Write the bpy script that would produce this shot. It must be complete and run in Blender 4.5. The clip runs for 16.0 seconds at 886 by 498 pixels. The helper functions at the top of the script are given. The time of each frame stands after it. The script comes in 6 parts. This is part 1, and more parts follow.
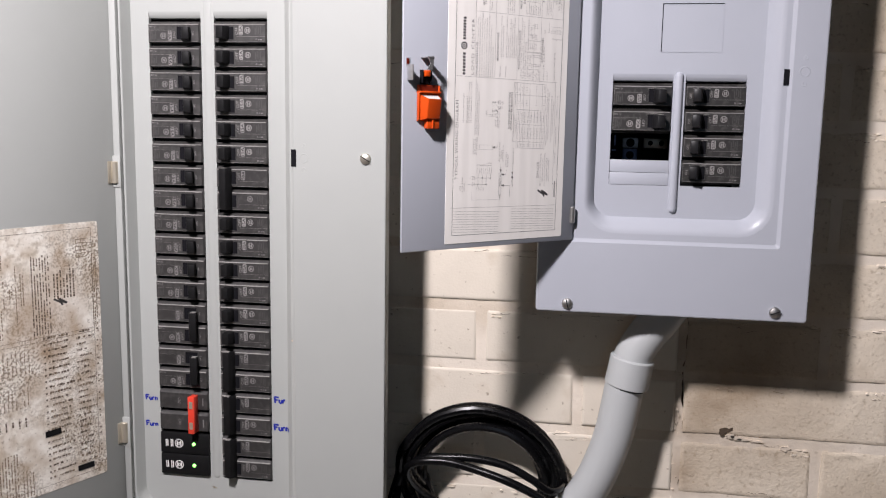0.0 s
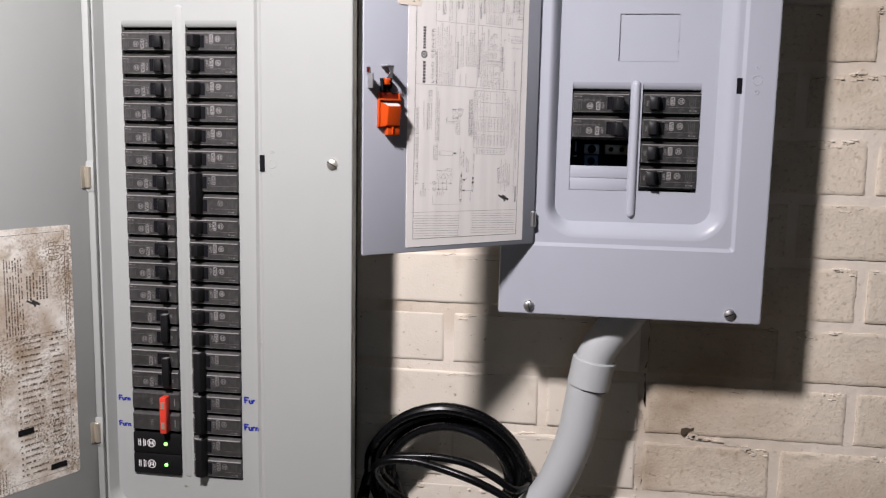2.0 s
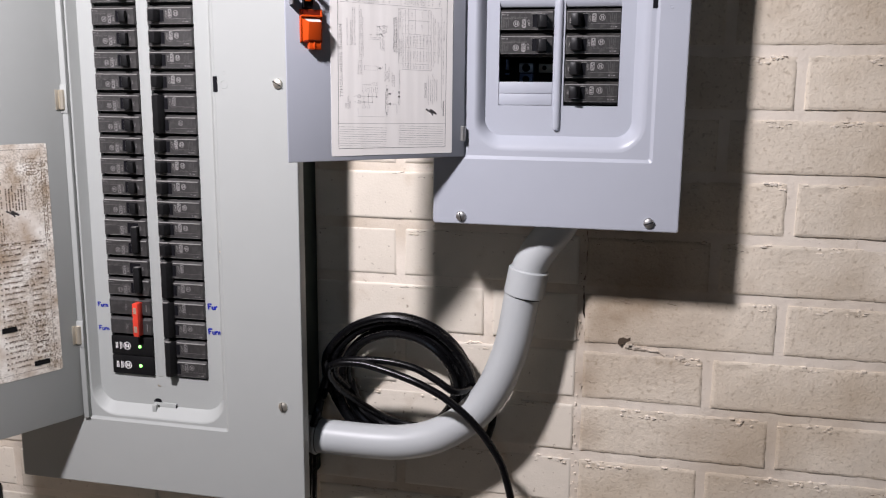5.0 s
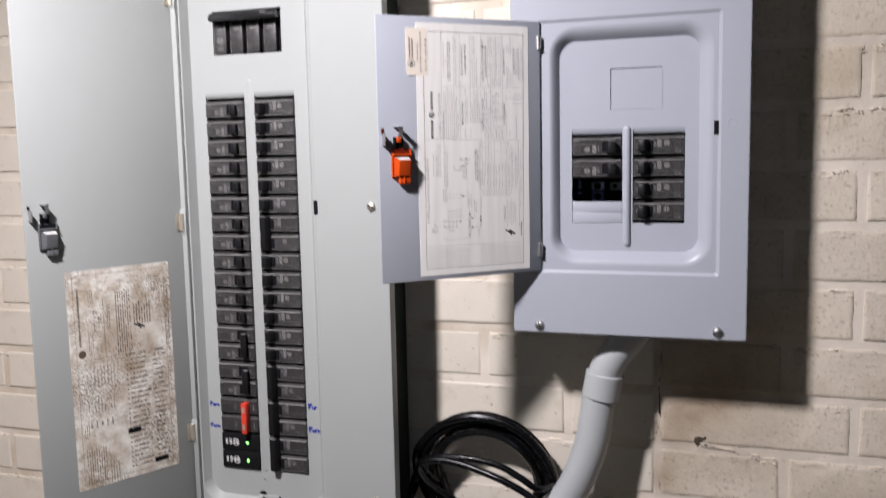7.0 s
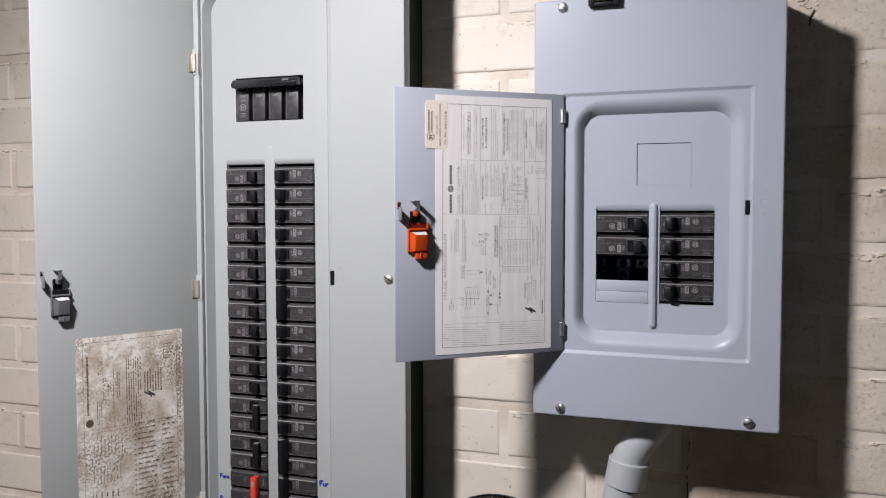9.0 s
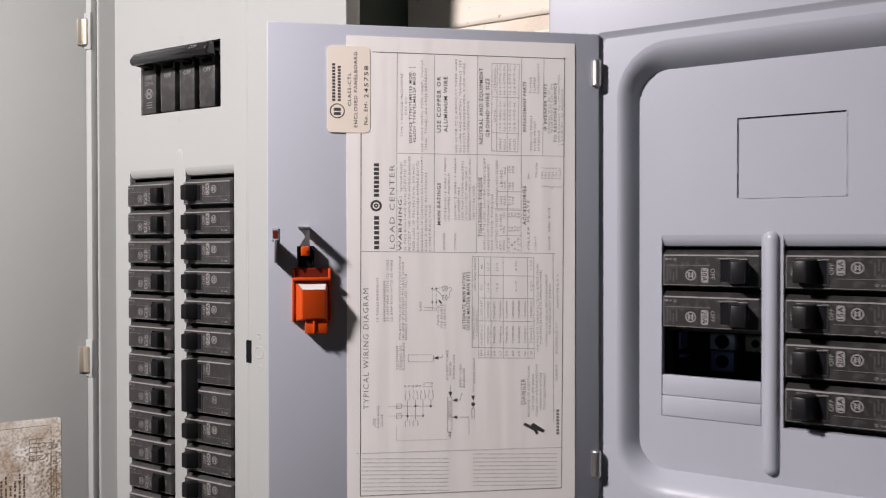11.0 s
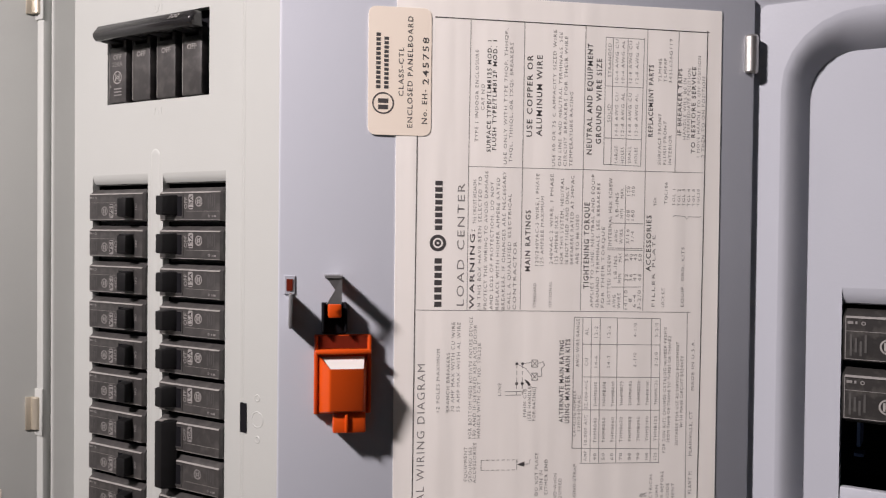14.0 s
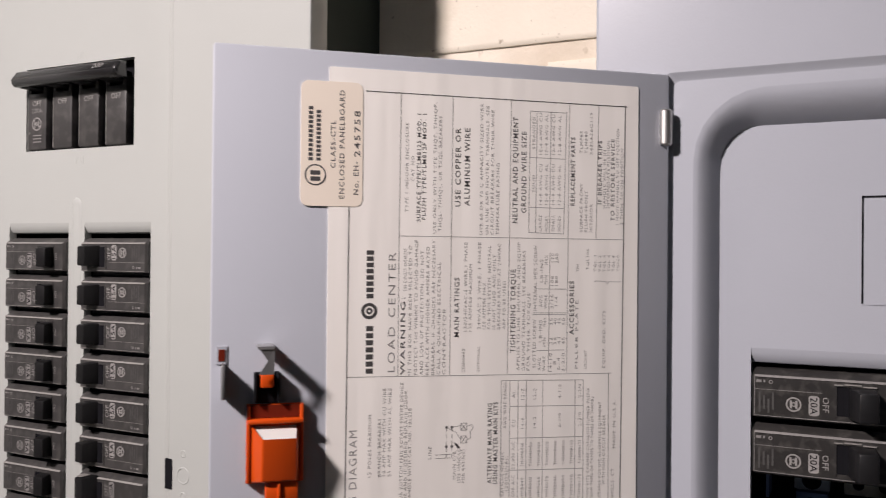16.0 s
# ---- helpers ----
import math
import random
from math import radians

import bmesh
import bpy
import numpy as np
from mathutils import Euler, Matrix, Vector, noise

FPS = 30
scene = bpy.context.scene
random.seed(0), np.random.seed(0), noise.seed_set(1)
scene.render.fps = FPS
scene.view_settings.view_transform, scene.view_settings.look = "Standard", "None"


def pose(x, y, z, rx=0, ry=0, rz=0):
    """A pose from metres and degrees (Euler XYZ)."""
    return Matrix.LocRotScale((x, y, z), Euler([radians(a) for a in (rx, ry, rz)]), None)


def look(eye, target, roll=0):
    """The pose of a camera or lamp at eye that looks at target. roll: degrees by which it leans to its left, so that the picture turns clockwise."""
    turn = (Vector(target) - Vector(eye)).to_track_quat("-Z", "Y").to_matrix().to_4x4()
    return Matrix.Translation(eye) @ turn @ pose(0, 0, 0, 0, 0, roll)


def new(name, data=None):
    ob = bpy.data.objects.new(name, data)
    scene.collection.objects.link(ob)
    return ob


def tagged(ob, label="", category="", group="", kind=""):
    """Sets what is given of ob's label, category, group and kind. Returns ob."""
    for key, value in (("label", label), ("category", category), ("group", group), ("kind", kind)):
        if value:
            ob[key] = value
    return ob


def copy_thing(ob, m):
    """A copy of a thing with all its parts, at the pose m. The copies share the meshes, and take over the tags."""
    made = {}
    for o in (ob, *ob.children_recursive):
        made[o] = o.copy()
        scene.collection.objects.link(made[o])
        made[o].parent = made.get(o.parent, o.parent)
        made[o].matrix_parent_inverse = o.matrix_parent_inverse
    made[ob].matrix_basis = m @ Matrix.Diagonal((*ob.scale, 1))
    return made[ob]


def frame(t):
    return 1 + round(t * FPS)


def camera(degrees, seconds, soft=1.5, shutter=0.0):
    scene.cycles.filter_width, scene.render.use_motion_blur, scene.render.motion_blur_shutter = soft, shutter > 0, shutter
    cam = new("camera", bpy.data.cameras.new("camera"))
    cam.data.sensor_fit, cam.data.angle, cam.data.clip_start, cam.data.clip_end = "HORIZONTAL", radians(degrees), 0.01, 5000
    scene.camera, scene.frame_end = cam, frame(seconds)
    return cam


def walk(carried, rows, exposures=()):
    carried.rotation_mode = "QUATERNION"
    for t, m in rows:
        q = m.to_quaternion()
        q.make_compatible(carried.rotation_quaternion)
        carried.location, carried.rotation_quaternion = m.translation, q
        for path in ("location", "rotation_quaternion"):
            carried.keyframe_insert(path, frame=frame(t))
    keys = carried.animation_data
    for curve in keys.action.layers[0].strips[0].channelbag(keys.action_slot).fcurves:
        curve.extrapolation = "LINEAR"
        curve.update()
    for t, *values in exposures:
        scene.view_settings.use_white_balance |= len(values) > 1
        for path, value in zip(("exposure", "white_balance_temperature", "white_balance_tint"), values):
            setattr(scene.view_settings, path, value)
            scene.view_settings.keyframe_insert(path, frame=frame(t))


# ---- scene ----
cam = camera(54.4, 16.0, soft=1.15, shutter=0.4)
PATH = [
    (0, (-0.016, 0.012, 1.499), (-0.312, 1.968, 1.208), 1.0),
    (0.5, (-0.008, 0.005, 1.497), (-0.308, 1.959, 1.199), 1.1),
    (1, (-0.006, 0.016, 1.496), (-0.304, 1.971, 1.199), 1.1),
    (1.5, (-0.001, 0.008, 1.498), (-0.294, 1.964, 1.201), 1.1),
    (2, (0.02, -0.005, 1.5), (-0.267, 1.955, 1.223), 1.1),
    (2.5, (0.06, -0.015, 1.497), (-0.225, 1.947, 1.236), 1.0),
    (3, (0.1, -0.022, 1.464), (-0.195, 1.935, 1.172), 1.2),
    (3.2, (0.107, -0.031, 1.446), (-0.195, 1.923, 1.146), 1.4),
    (5.3, (0.181, -0.05, 1.463), (-0.292, 1.858, 1.095), 0.1),
    (5.5, (0.184, -0.061, 1.477), (-0.313, 1.846, 1.136), -0.0),
    (6, (0.182, -0.082, 1.496), (-0.322, 1.825, 1.165), -0.0),
    (6.5, (0.189, -0.09, 1.5), (-0.356, 1.804, 1.159), -0.7),
    (7, (0.194, -0.116, 1.528), (-0.429, 1.771, 1.302), -1.2),
    (7.5, (0.206, -0.137, 1.551), (-0.452, 1.748, 1.43), -1.0),
    (8, (0.221, -0.144, 1.559), (-0.439, 1.741, 1.469), -0.9),
    (8.5, (0.225, -0.131, 1.562), (-0.437, 1.754, 1.464), -1.0),
    (9, (0.203, -0.075, 1.552), (-0.502, 1.794, 1.447), -0.1),
    (9.5, (0.224, 0.049, 1.551), (-0.674, 1.834, 1.478), 0.5),
    (9.7, (0.266, 0.121, 1.544), (-0.766, 1.834, 1.515), 0.5),
    (11.8, (0.139, 0.443, 1.558), (-0.935, 2.13, 1.542), -0.1),
    (12, (0.134, 0.452, 1.563), (-0.937, 2.14, 1.552), -0.1),
    (12.5, (0.112, 0.47, 1.564), (-0.954, 2.162, 1.535), 0.1),
    (13, (0.094, 0.486, 1.568), (-0.96, 2.185, 1.531), 0.5),
    (13.5, (0.081, 0.493, 1.572), (-0.97, 2.195, 1.534), 0.4),
    (14, (0.065, 0.506, 1.572), (-0.978, 2.212, 1.536), 0.6),
    (14.5, (0.067, 0.523, 1.566), (-0.952, 2.243, 1.517), -0.1),
    (15, (0.075, 0.534, 1.574), (-0.845, 2.309, 1.548), 0.9),
    (15.5, (0.075, 0.524, 1.592), (-0.821, 2.312, 1.591), 0.6),
    (16, (0.066, 0.496, 1.592), (-0.818, 2.29, 1.604), 0.5),
]
walk(cam, [(t, look(eye, target, roll)) for t, eye, target, roll in PATH],
     exposures=[(0.0, 0.02, 6410, 10), (2.5, -0.06, 6410, 10), (3.2, 0.09, 6400, 10), (5.3, 0.14, 6230, 10), (6.6, 0.12, 6230, 10), (7.0, -0.08, 6250, 9), (7.6, -0.34, 6250, 9), (8.6, -0.40, 6200, 9), (9.1, -0.29, 6160, 8), (9.6, -0.33, 6120, 8), (9.7, -0.33, 6120, 8), (11.8, -0.29, 6780, 12), (14.0, -0.28, 6780, 12), (15.0, -0.25, 6800, 12), (15.5, -0.30, 6820, 12), (16.0, -0.40, 6850, 12)])

# ---- light ----
world = bpy.data.worlds.new("world")
scene.world = world
world.use_nodes = True
world.node_tree.nodes["Background"].inputs["Color"].default_value = (1.0, 0.88, 0.72, 1)
world.node_tree.nodes["Background"].inputs["Strength"].default_value = 0.01
lamp_data = bpy.data.lights.new("work_lamp", "SPOT")
lamp_data.energy, lamp_data.shadow_soft_size, lamp_data.color = 92.0, 0.045, (1.0, 0.925, 0.955)
lamp_data.spot_size, lamp_data.spot_blend = radians(144), 1.0
lamp = new("work_lamp", lamp_data)
lamp.matrix_basis = look((-0.395, 0.095, 2.125), (-0.19, 0.95, 0.58))

# daylight from a small high window behind the viewer
sky_data = bpy.data.lights.new("window_light", "AREA")
sky_data.shape, sky_data.size, sky_data.size_y = "RECTANGLE", 0.30, 0.20
sky_data.energy, sky_data.color = 2.2, (0.62, 0.78, 1.0)
sky = new("window_light", sky_data)
sky.matrix_basis = look((0.50, -2.53, 1.99), (0.45, 0.0, 1.75))

# ---- materials ----


def shader(name, base, rough=0.5, metal=0.0, vary=0.06, scale=60.0, coarse=7.0, bump=0.0, bump_scale=400.0, stain=None, stain_amount=0.0,
           stain_scale=9.0, stain_edge=(0.5, 0.7), spec=0.5, bump2=0.0, bump2_scale=60.0, random_value=0.0, world=False, pits=0.0, speck=None):
    """A surface with colour variation at two scales, optional stains, and fine and coarse relief."""
    m = bpy.data.materials.new(name)
    m.use_nodes = True
    nt, p = m.node_tree, m.node_tree.nodes["Principled BSDF"]
    link = nt.links.new
    co = nt.nodes.new("ShaderNodeNewGeometry").outputs["Position"] if world else nt.nodes.new("ShaderNodeTexCoord").outputs["Object"]
    p.inputs["Roughness"].default_value, p.inputs["Metallic"].default_value = rough, metal
    p.inputs["Specular IOR Level"].default_value = spec

    def noise_node(sc, detail=4.0):
        n = nt.nodes.new("ShaderNodeTexNoise")
        n.inputs["Scale"].default_value, n.inputs["Detail"].default_value = sc, detail
        link(co, n.inputs["Vector"])
        return n.outputs["Fac"]

    def maths(op, a, b):
        n = nt.nodes.new("ShaderNodeMath")
        n.operation = op
        for k, v in enumerate((a, b)):
            if isinstance(v, (int, float)):
                n.inputs[k].default_value = v
            else:
                link(v, n.inputs[k])
        return n.outputs[0]

    value = maths("ADD", maths("MULTIPLY", noise_node(scale), vary), maths("MULTIPLY", noise_node(coarse), vary))
    if random_value:
        value = maths("ADD", value, maths("MULTIPLY", nt.nodes.new("ShaderNodeObjectInfo").outputs["Random"], random_value))
    value = maths("ADD", value, 1.0 - vary - random_value / 2)
    hsv = nt.nodes.new("ShaderNodeHueSaturation")
    hsv.inputs["Color"].default_value = (*base, 1)
    link(value, hsv.inputs["Value"])
    colour = hsv.outputs["Color"]
    if stain:
        ramp = nt.nodes.new("ShaderNodeMapRange")
        ramp.inputs["From Min"].default_value, ramp.inputs["From Max"].default_value = stain_edge
        ramp.inputs["To Max"].default_value = stain_amount
        link(noise_node(stain_scale, 9.0), ramp.inputs["Value"])
        mix = nt.nodes.new("ShaderNodeMix")
        mix.data_type = "RGBA"
        link(ramp.outputs[0], mix.inputs["Factor"])
        link(colour, mix.inputs["A"])
        mix.inputs["B"].default_value = (*stain, 1)
        colour = mix.outputs["Result"]
    if speck:
        tone, amount, sc, edge = speck
        ramp = nt.nodes.new("ShaderNodeMapRange")
        ramp.inputs["From Min"].default_value, ramp.inputs["From Max"].default_value = edge
        ramp.inputs["To Max"].default_value = amount
        link(noise_node(sc, 3.0), ramp.inputs["Value"])
        mix = nt.nodes.new("ShaderNodeMix")
        mix.data_type = "RGBA"
        link(ramp.outputs[0], mix.inputs["Factor"])
        link(colour, mix.inputs["A"])
        mix.inputs["B"].default_value = (*tone, 1)
        colour = mix.outputs["Result"]
    link(colour, p.inputs["Base Color"])
    rough_value = maths("ADD", rough - 0.06, maths("MULTIPLY", noise_node(coarse * 3), 0.12))
    link(rough_value, p.inputs["Roughness"])
    normal = None
    for strength, sc, dist in ((bump2, bump2_scale, 0.004), (bump, bump_scale, 0.001)):
        if strength:
            b = nt.nodes.new("ShaderNodeBump")
            b.inputs["Strength"].default_value, b.inputs["Distance"].default_value = strength, dist
            link(noise_node(sc, 6.0), b.inputs["Height"])
            if normal:
                link(normal, b.inputs["Normal"])
            normal = b.outputs["Normal"]
    if pits:
        v = nt.nodes.new("ShaderNodeTexVoronoi")
        v.inputs["Scale"].default_value, v.inputs["Randomness"].default_value = 330.0, 1.0
        link(co, v.inputs["Vector"])
        r = nt.nodes.new("ShaderNodeMapRange")
        r.inputs["From Max"].default_value = 0.35
        link(v.outputs["Distance"], r.inputs["Value"])
        depth = maths("MULTIPLY", maths("SUBTRACT", r.outputs[0], 1.0), maths("GREATER_THAN", noise_node(26.0), 0.5))
        b = nt.nodes.new("ShaderNodeBump")
        b.inputs["Strength"].default_value, b.inputs["Distance"].default_value = pits, 0.0025
        link(depth, b.inputs["Height"])
        if normal:
            link(normal, b.inputs["Normal"])
        normal = b.outputs["Normal"]
    if normal:
        link(normal, p.inputs["Normal"])
    return m


PAINT_OLD = shader("old_grey_enamel", (0.390, 0.405, 0.387), 0.46, vary=0.05, scale=25, coarse=3, bump=0.06, bump_scale=900, spec=0.3)
PAINT_NEW = shader("blue_grey_enamel", (0.396, 0.416, 0.461), 0.31, vary=0.05, scale=25, coarse=3, bump=0.045, bump_scale=700, spec=0.32)
# box enamel set far darker than the cover to hold its sides' shade
PAINT_BOX_SHADED = shader("shaded_box_enamel", (0.028, 0.036, 0.031), 0.6, vary=0.08, scale=30, coarse=4, bump=0.05, spec=0.12)
BRICK_SMOOTH = shader("painted_brick", (0.735, 0.672, 0.565), 0.68, vary=0.10, scale=45, coarse=5, bump=0.30, bump_scale=330,
                      stain=(0.47, 0.37, 0.25), stain_amount=0.45, stain_scale=24, stain_edge=(0.58, 0.78), bump2=0.10, bump2_scale=50, random_value=0.06, world=True, pits=0.06,
                      speck=((0.22, 0.16, 0.10), 0.65, 170.0, (0.665, 0.735)))
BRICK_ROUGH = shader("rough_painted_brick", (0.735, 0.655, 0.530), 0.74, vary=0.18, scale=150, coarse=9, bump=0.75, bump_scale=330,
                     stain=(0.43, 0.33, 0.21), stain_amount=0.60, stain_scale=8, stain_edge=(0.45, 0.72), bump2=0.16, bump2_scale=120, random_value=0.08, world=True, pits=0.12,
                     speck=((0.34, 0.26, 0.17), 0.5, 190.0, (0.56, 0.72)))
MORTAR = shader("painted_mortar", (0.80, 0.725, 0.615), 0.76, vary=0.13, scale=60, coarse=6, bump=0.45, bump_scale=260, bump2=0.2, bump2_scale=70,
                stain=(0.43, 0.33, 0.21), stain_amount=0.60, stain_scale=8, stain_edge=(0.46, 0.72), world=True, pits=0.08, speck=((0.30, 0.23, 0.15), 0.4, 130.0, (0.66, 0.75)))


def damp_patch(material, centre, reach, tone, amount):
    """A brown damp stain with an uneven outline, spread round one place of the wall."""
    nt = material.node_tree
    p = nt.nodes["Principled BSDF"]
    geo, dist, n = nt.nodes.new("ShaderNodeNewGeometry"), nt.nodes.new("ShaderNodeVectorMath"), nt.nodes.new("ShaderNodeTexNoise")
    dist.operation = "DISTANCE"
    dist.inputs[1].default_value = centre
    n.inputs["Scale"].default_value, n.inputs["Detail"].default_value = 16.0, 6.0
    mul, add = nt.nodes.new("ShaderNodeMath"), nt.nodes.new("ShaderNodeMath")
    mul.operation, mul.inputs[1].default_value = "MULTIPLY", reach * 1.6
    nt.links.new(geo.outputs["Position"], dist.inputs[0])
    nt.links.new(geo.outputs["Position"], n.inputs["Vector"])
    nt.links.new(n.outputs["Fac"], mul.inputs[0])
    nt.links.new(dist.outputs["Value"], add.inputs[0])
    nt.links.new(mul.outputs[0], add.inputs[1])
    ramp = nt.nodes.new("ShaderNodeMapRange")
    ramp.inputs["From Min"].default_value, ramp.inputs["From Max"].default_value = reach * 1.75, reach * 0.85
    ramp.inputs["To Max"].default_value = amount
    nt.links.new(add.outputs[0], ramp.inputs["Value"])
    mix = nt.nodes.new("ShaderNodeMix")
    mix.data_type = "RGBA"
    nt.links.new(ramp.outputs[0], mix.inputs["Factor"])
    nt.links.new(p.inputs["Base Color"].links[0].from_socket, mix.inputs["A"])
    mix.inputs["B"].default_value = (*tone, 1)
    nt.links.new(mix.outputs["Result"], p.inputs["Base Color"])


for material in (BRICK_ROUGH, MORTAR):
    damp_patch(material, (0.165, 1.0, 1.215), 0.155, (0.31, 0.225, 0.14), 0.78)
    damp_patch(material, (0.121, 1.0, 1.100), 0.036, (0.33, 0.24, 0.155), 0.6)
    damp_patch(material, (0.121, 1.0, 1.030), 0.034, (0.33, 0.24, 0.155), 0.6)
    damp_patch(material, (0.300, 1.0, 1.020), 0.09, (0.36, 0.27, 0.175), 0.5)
HOLE = shader("bare_brick_hole", (0.075, 0.053, 0.034), 0.9, vary=0.3, bump=0.6)
CRACK = shader("dark_crack", (0.20, 0.148, 0.10), 0.9, vary=0.3, bump=0.6)
PVC = shader("grey_pvc", (0.455, 0.475, 0.475), 0.40, vary=0.05, scale=40, coarse=8)
RUBBER = shader("black_cable_sheath", (0.0035, 0.0035, 0.004), 0.27, vary=0.3, scale=80, coarse=15, spec=0.24)
BLACK = shader("breaker_case", (0.033, 0.0315, 0.031), 0.46, vary=0.5, scale=130, coarse=20, bump=0.07, bump_scale=700, random_value=0.3,
               stain=(0.095, 0.091, 0.085), stain_amount=0.4, stain_scale=150, stain_edge=(0.48, 0.70))
HANDLE = shader("breaker_handle", (0.009, 0.009, 0.0095), 0.5, vary=0.4, scale=150, coarse=30, spec=0.14)
HANDLE_NEW = shader("newer_breaker_handle", (0.012, 0.012, 0.013), 0.42, vary=0.4, scale=150, coarse=30, spec=0.25)
GLOSS = shader("glossy_black", (0.013, 0.013, 0.014), 0.24, vary=0.4, scale=150, coarse=30, spec=0.8)
BLACK_NEW = shader("newer_breaker_case", (0.023, 0.0218, 0.0208), 0.40, vary=0.5, scale=130, coarse=20, bump=0.07, bump_scale=700, random_value=0.25,
                   stain=(0.105, 0.100, 0.092), stain_amount=0.45, stain_scale=170, stain_edge=(0.50, 0.70))
# pale dust on breaker edges, and the light painted on toggle tops
DUST_LIT = shader("dusty_edge", (0.22, 0.212, 0.20), 0.7, vary=0.5, scale=260, coarse=50)
FADED = shader("worn_print", (0.20, 0.193, 0.187), 0.6, vary=0.4, scale=350, coarse=60)
FAINT = shader("rubbed_print", (0.060, 0.058, 0.056), 0.6, vary=0.4, scale=350, coarse=60)
PRINT = shader("pale_print", (0.27, 0.262, 0.252), 0.6, vary=0.3, scale=350, coarse=60)
WHITE = shader("white_print", (0.75, 0.74, 0.72), 0.6, vary=0.1)
ZINC = shader("zinc_steel", (0.54, 0.53, 0.51), 0.42, metal=1.0, vary=0.1, scale=200, coarse=40)
OLD_ZINC = shader("yellowed_zinc", (0.56, 0.53, 0.46), 0.45, metal=0.9, vary=0.15, scale=200, coarse=40)
BRIGHT = shader("bright_plate", (0.34, 0.34, 0.345), 0.34, metal=0.6, vary=0.08)
BRASS = shader("yellowed_steel", (0.56, 0.51, 0.41), 0.40, metal=0.65, vary=0.15, scale=200, coarse=40)
OLD_BRASS = shader("tarnished_brass", (0.52, 0.48, 0.40), 0.5, metal=0.4, vary=0.3, scale=200, coarse=40)
DARK = shader("dark_interior", (0.008, 0.008, 0.010), 0.7, vary=0.3, spec=0.08)
PAPER = shader("label_paper", (0.905, 0.88, 0.835), 0.30, vary=0.04, scale=20, coarse=5, bump=0.10, bump_scale=60, bump2=0.10, bump2_scale=14)


def crease(material, strength):
    """Long soft upright creases in stuck-on paper."""
    nt = material.node_tree
    p = nt.nodes["Principled BSDF"]
    mapping, wave, b = nt.nodes.new("ShaderNodeMapping"), nt.nodes.new("ShaderNodeTexNoise"), nt.nodes.new("ShaderNodeBump")
    mapping.inputs["Scale"].default_value = (75, 1, 7)
    wave.inputs["Scale"].default_value, wave.inputs["Detail"].default_value = 1.0, 1.5
    b.inputs["Strength"].default_value, b.inputs["Distance"].default_value = strength, 0.003
    nt.links.new(nt.nodes.new("ShaderNodeTexCoord").outputs["Object"], mapping.inputs["Vector"])
    nt.links.new(mapping.outputs[0], wave.inputs["Vector"])
    nt.links.new(wave.outputs["Fac"], b.inputs["Height"])
    nt.links.new(p.inputs["Normal"].links[0].from_socket, b.inputs["Normal"])
    nt.links.new(b.outputs["Normal"], p.inputs["Normal"])


crease(PAPER, 0.22)
PAPER_DIRTY = shader("stained_paper", (0.87, 0.835, 0.755), 0.50, vary=0.10, scale=90, coarse=12,
                     stain=(0.40, 0.295, 0.19), stain_amount=0.88, stain_scale=38, stain_edge=(0.41, 0.70), speck=((0.15, 0.105, 0.065), 0.45, 260.0, (0.60, 0.70)))


def mildew(material, tone, amount, scale, edge, patch, patch_edge):
    """Fine dark spots that gather in uneven patches."""
    nt = material.node_tree
    p = nt.nodes["Principled BSDF"]
    co = nt.nodes.new("ShaderNodeTexCoord").outputs["Object"]
    fac = None
    for sc, detail, (lo, hi) in ((scale, 3.0, edge), (patch, 4.0, patch_edge)):
        n, ramp = nt.nodes.new("ShaderNodeTexNoise"), nt.nodes.new("ShaderNodeMapRange")
        n.inputs["Scale"].default_value, n.inputs["Detail"].default_value = sc, detail
        ramp.inputs["From Min"].default_value, ramp.inputs["From Max"].default_value = lo, hi
        nt.links.new(co, n.inputs["Vector"])
        nt.links.new(n.outputs["Fac"], ramp.inputs["Value"])
        if fac is None:
            ramp.inputs["To Max"].default_value = amount
            fac = ramp.outputs[0]
        else:
            mul = nt.nodes.new("ShaderNodeMath")
            mul.operation = "MULTIPLY"
            nt.links.new(fac, mul.inputs[0])
            nt.links.new(ramp.outputs[0], mul.inputs[1])
            fac = mul.outputs[0]
    mix = nt.nodes.new("ShaderNodeMix")
    mix.data_type = "RGBA"
    nt.links.new(fac, mix.inputs["Factor"])
    nt.links.new(p.inputs["Base Color"].links[0].from_socket, mix.inputs["A"])
    mix.inputs["B"].default_value = (*tone, 1)
    nt.links.new(mix.outputs["Result"], p.inputs["Base Color"])


mildew(PAPER_DIRTY, (0.15, 0.105, 0.063), 0.85, 420.0, (0.45, 0.62), 15.0, (0.42, 0.60))
mildew(PAPER_DIRTY, (0.25, 0.18, 0.10), 0.55, 110.0, (0.50, 0.66), 9.0, (0.44, 0.62))
damp_patch(PAPER_DIRTY, (-0.5515, 0.805, 1.300), 0.060, (0.34, 0.24, 0.15), 0.55)
PEACH = shader("peach_sticker", (0.87, 0.78, 0.67), 0.40, vary=0.03)
INK = shader("black_ink", (0.06, 0.056, 0.056), 0.55, vary=0.2, scale=200)
INK_GREY = shader("thin_ink", (0.21, 0.20, 0.195), 0.6, vary=0.2, scale=200)
FAINT_BROWN = shader("faded_ink", (0.20, 0.15, 0.10), 0.6, vary=0.5, scale=180, coarse=40)
BROWN_INK = shader("old_ink", (0.10, 0.073, 0.05), 0.6, vary=0.3, scale=200)
RED_DARK = shader("shaded_red_plastic", (0.13, 0.014, 0.005), 0.35, vary=0.1)
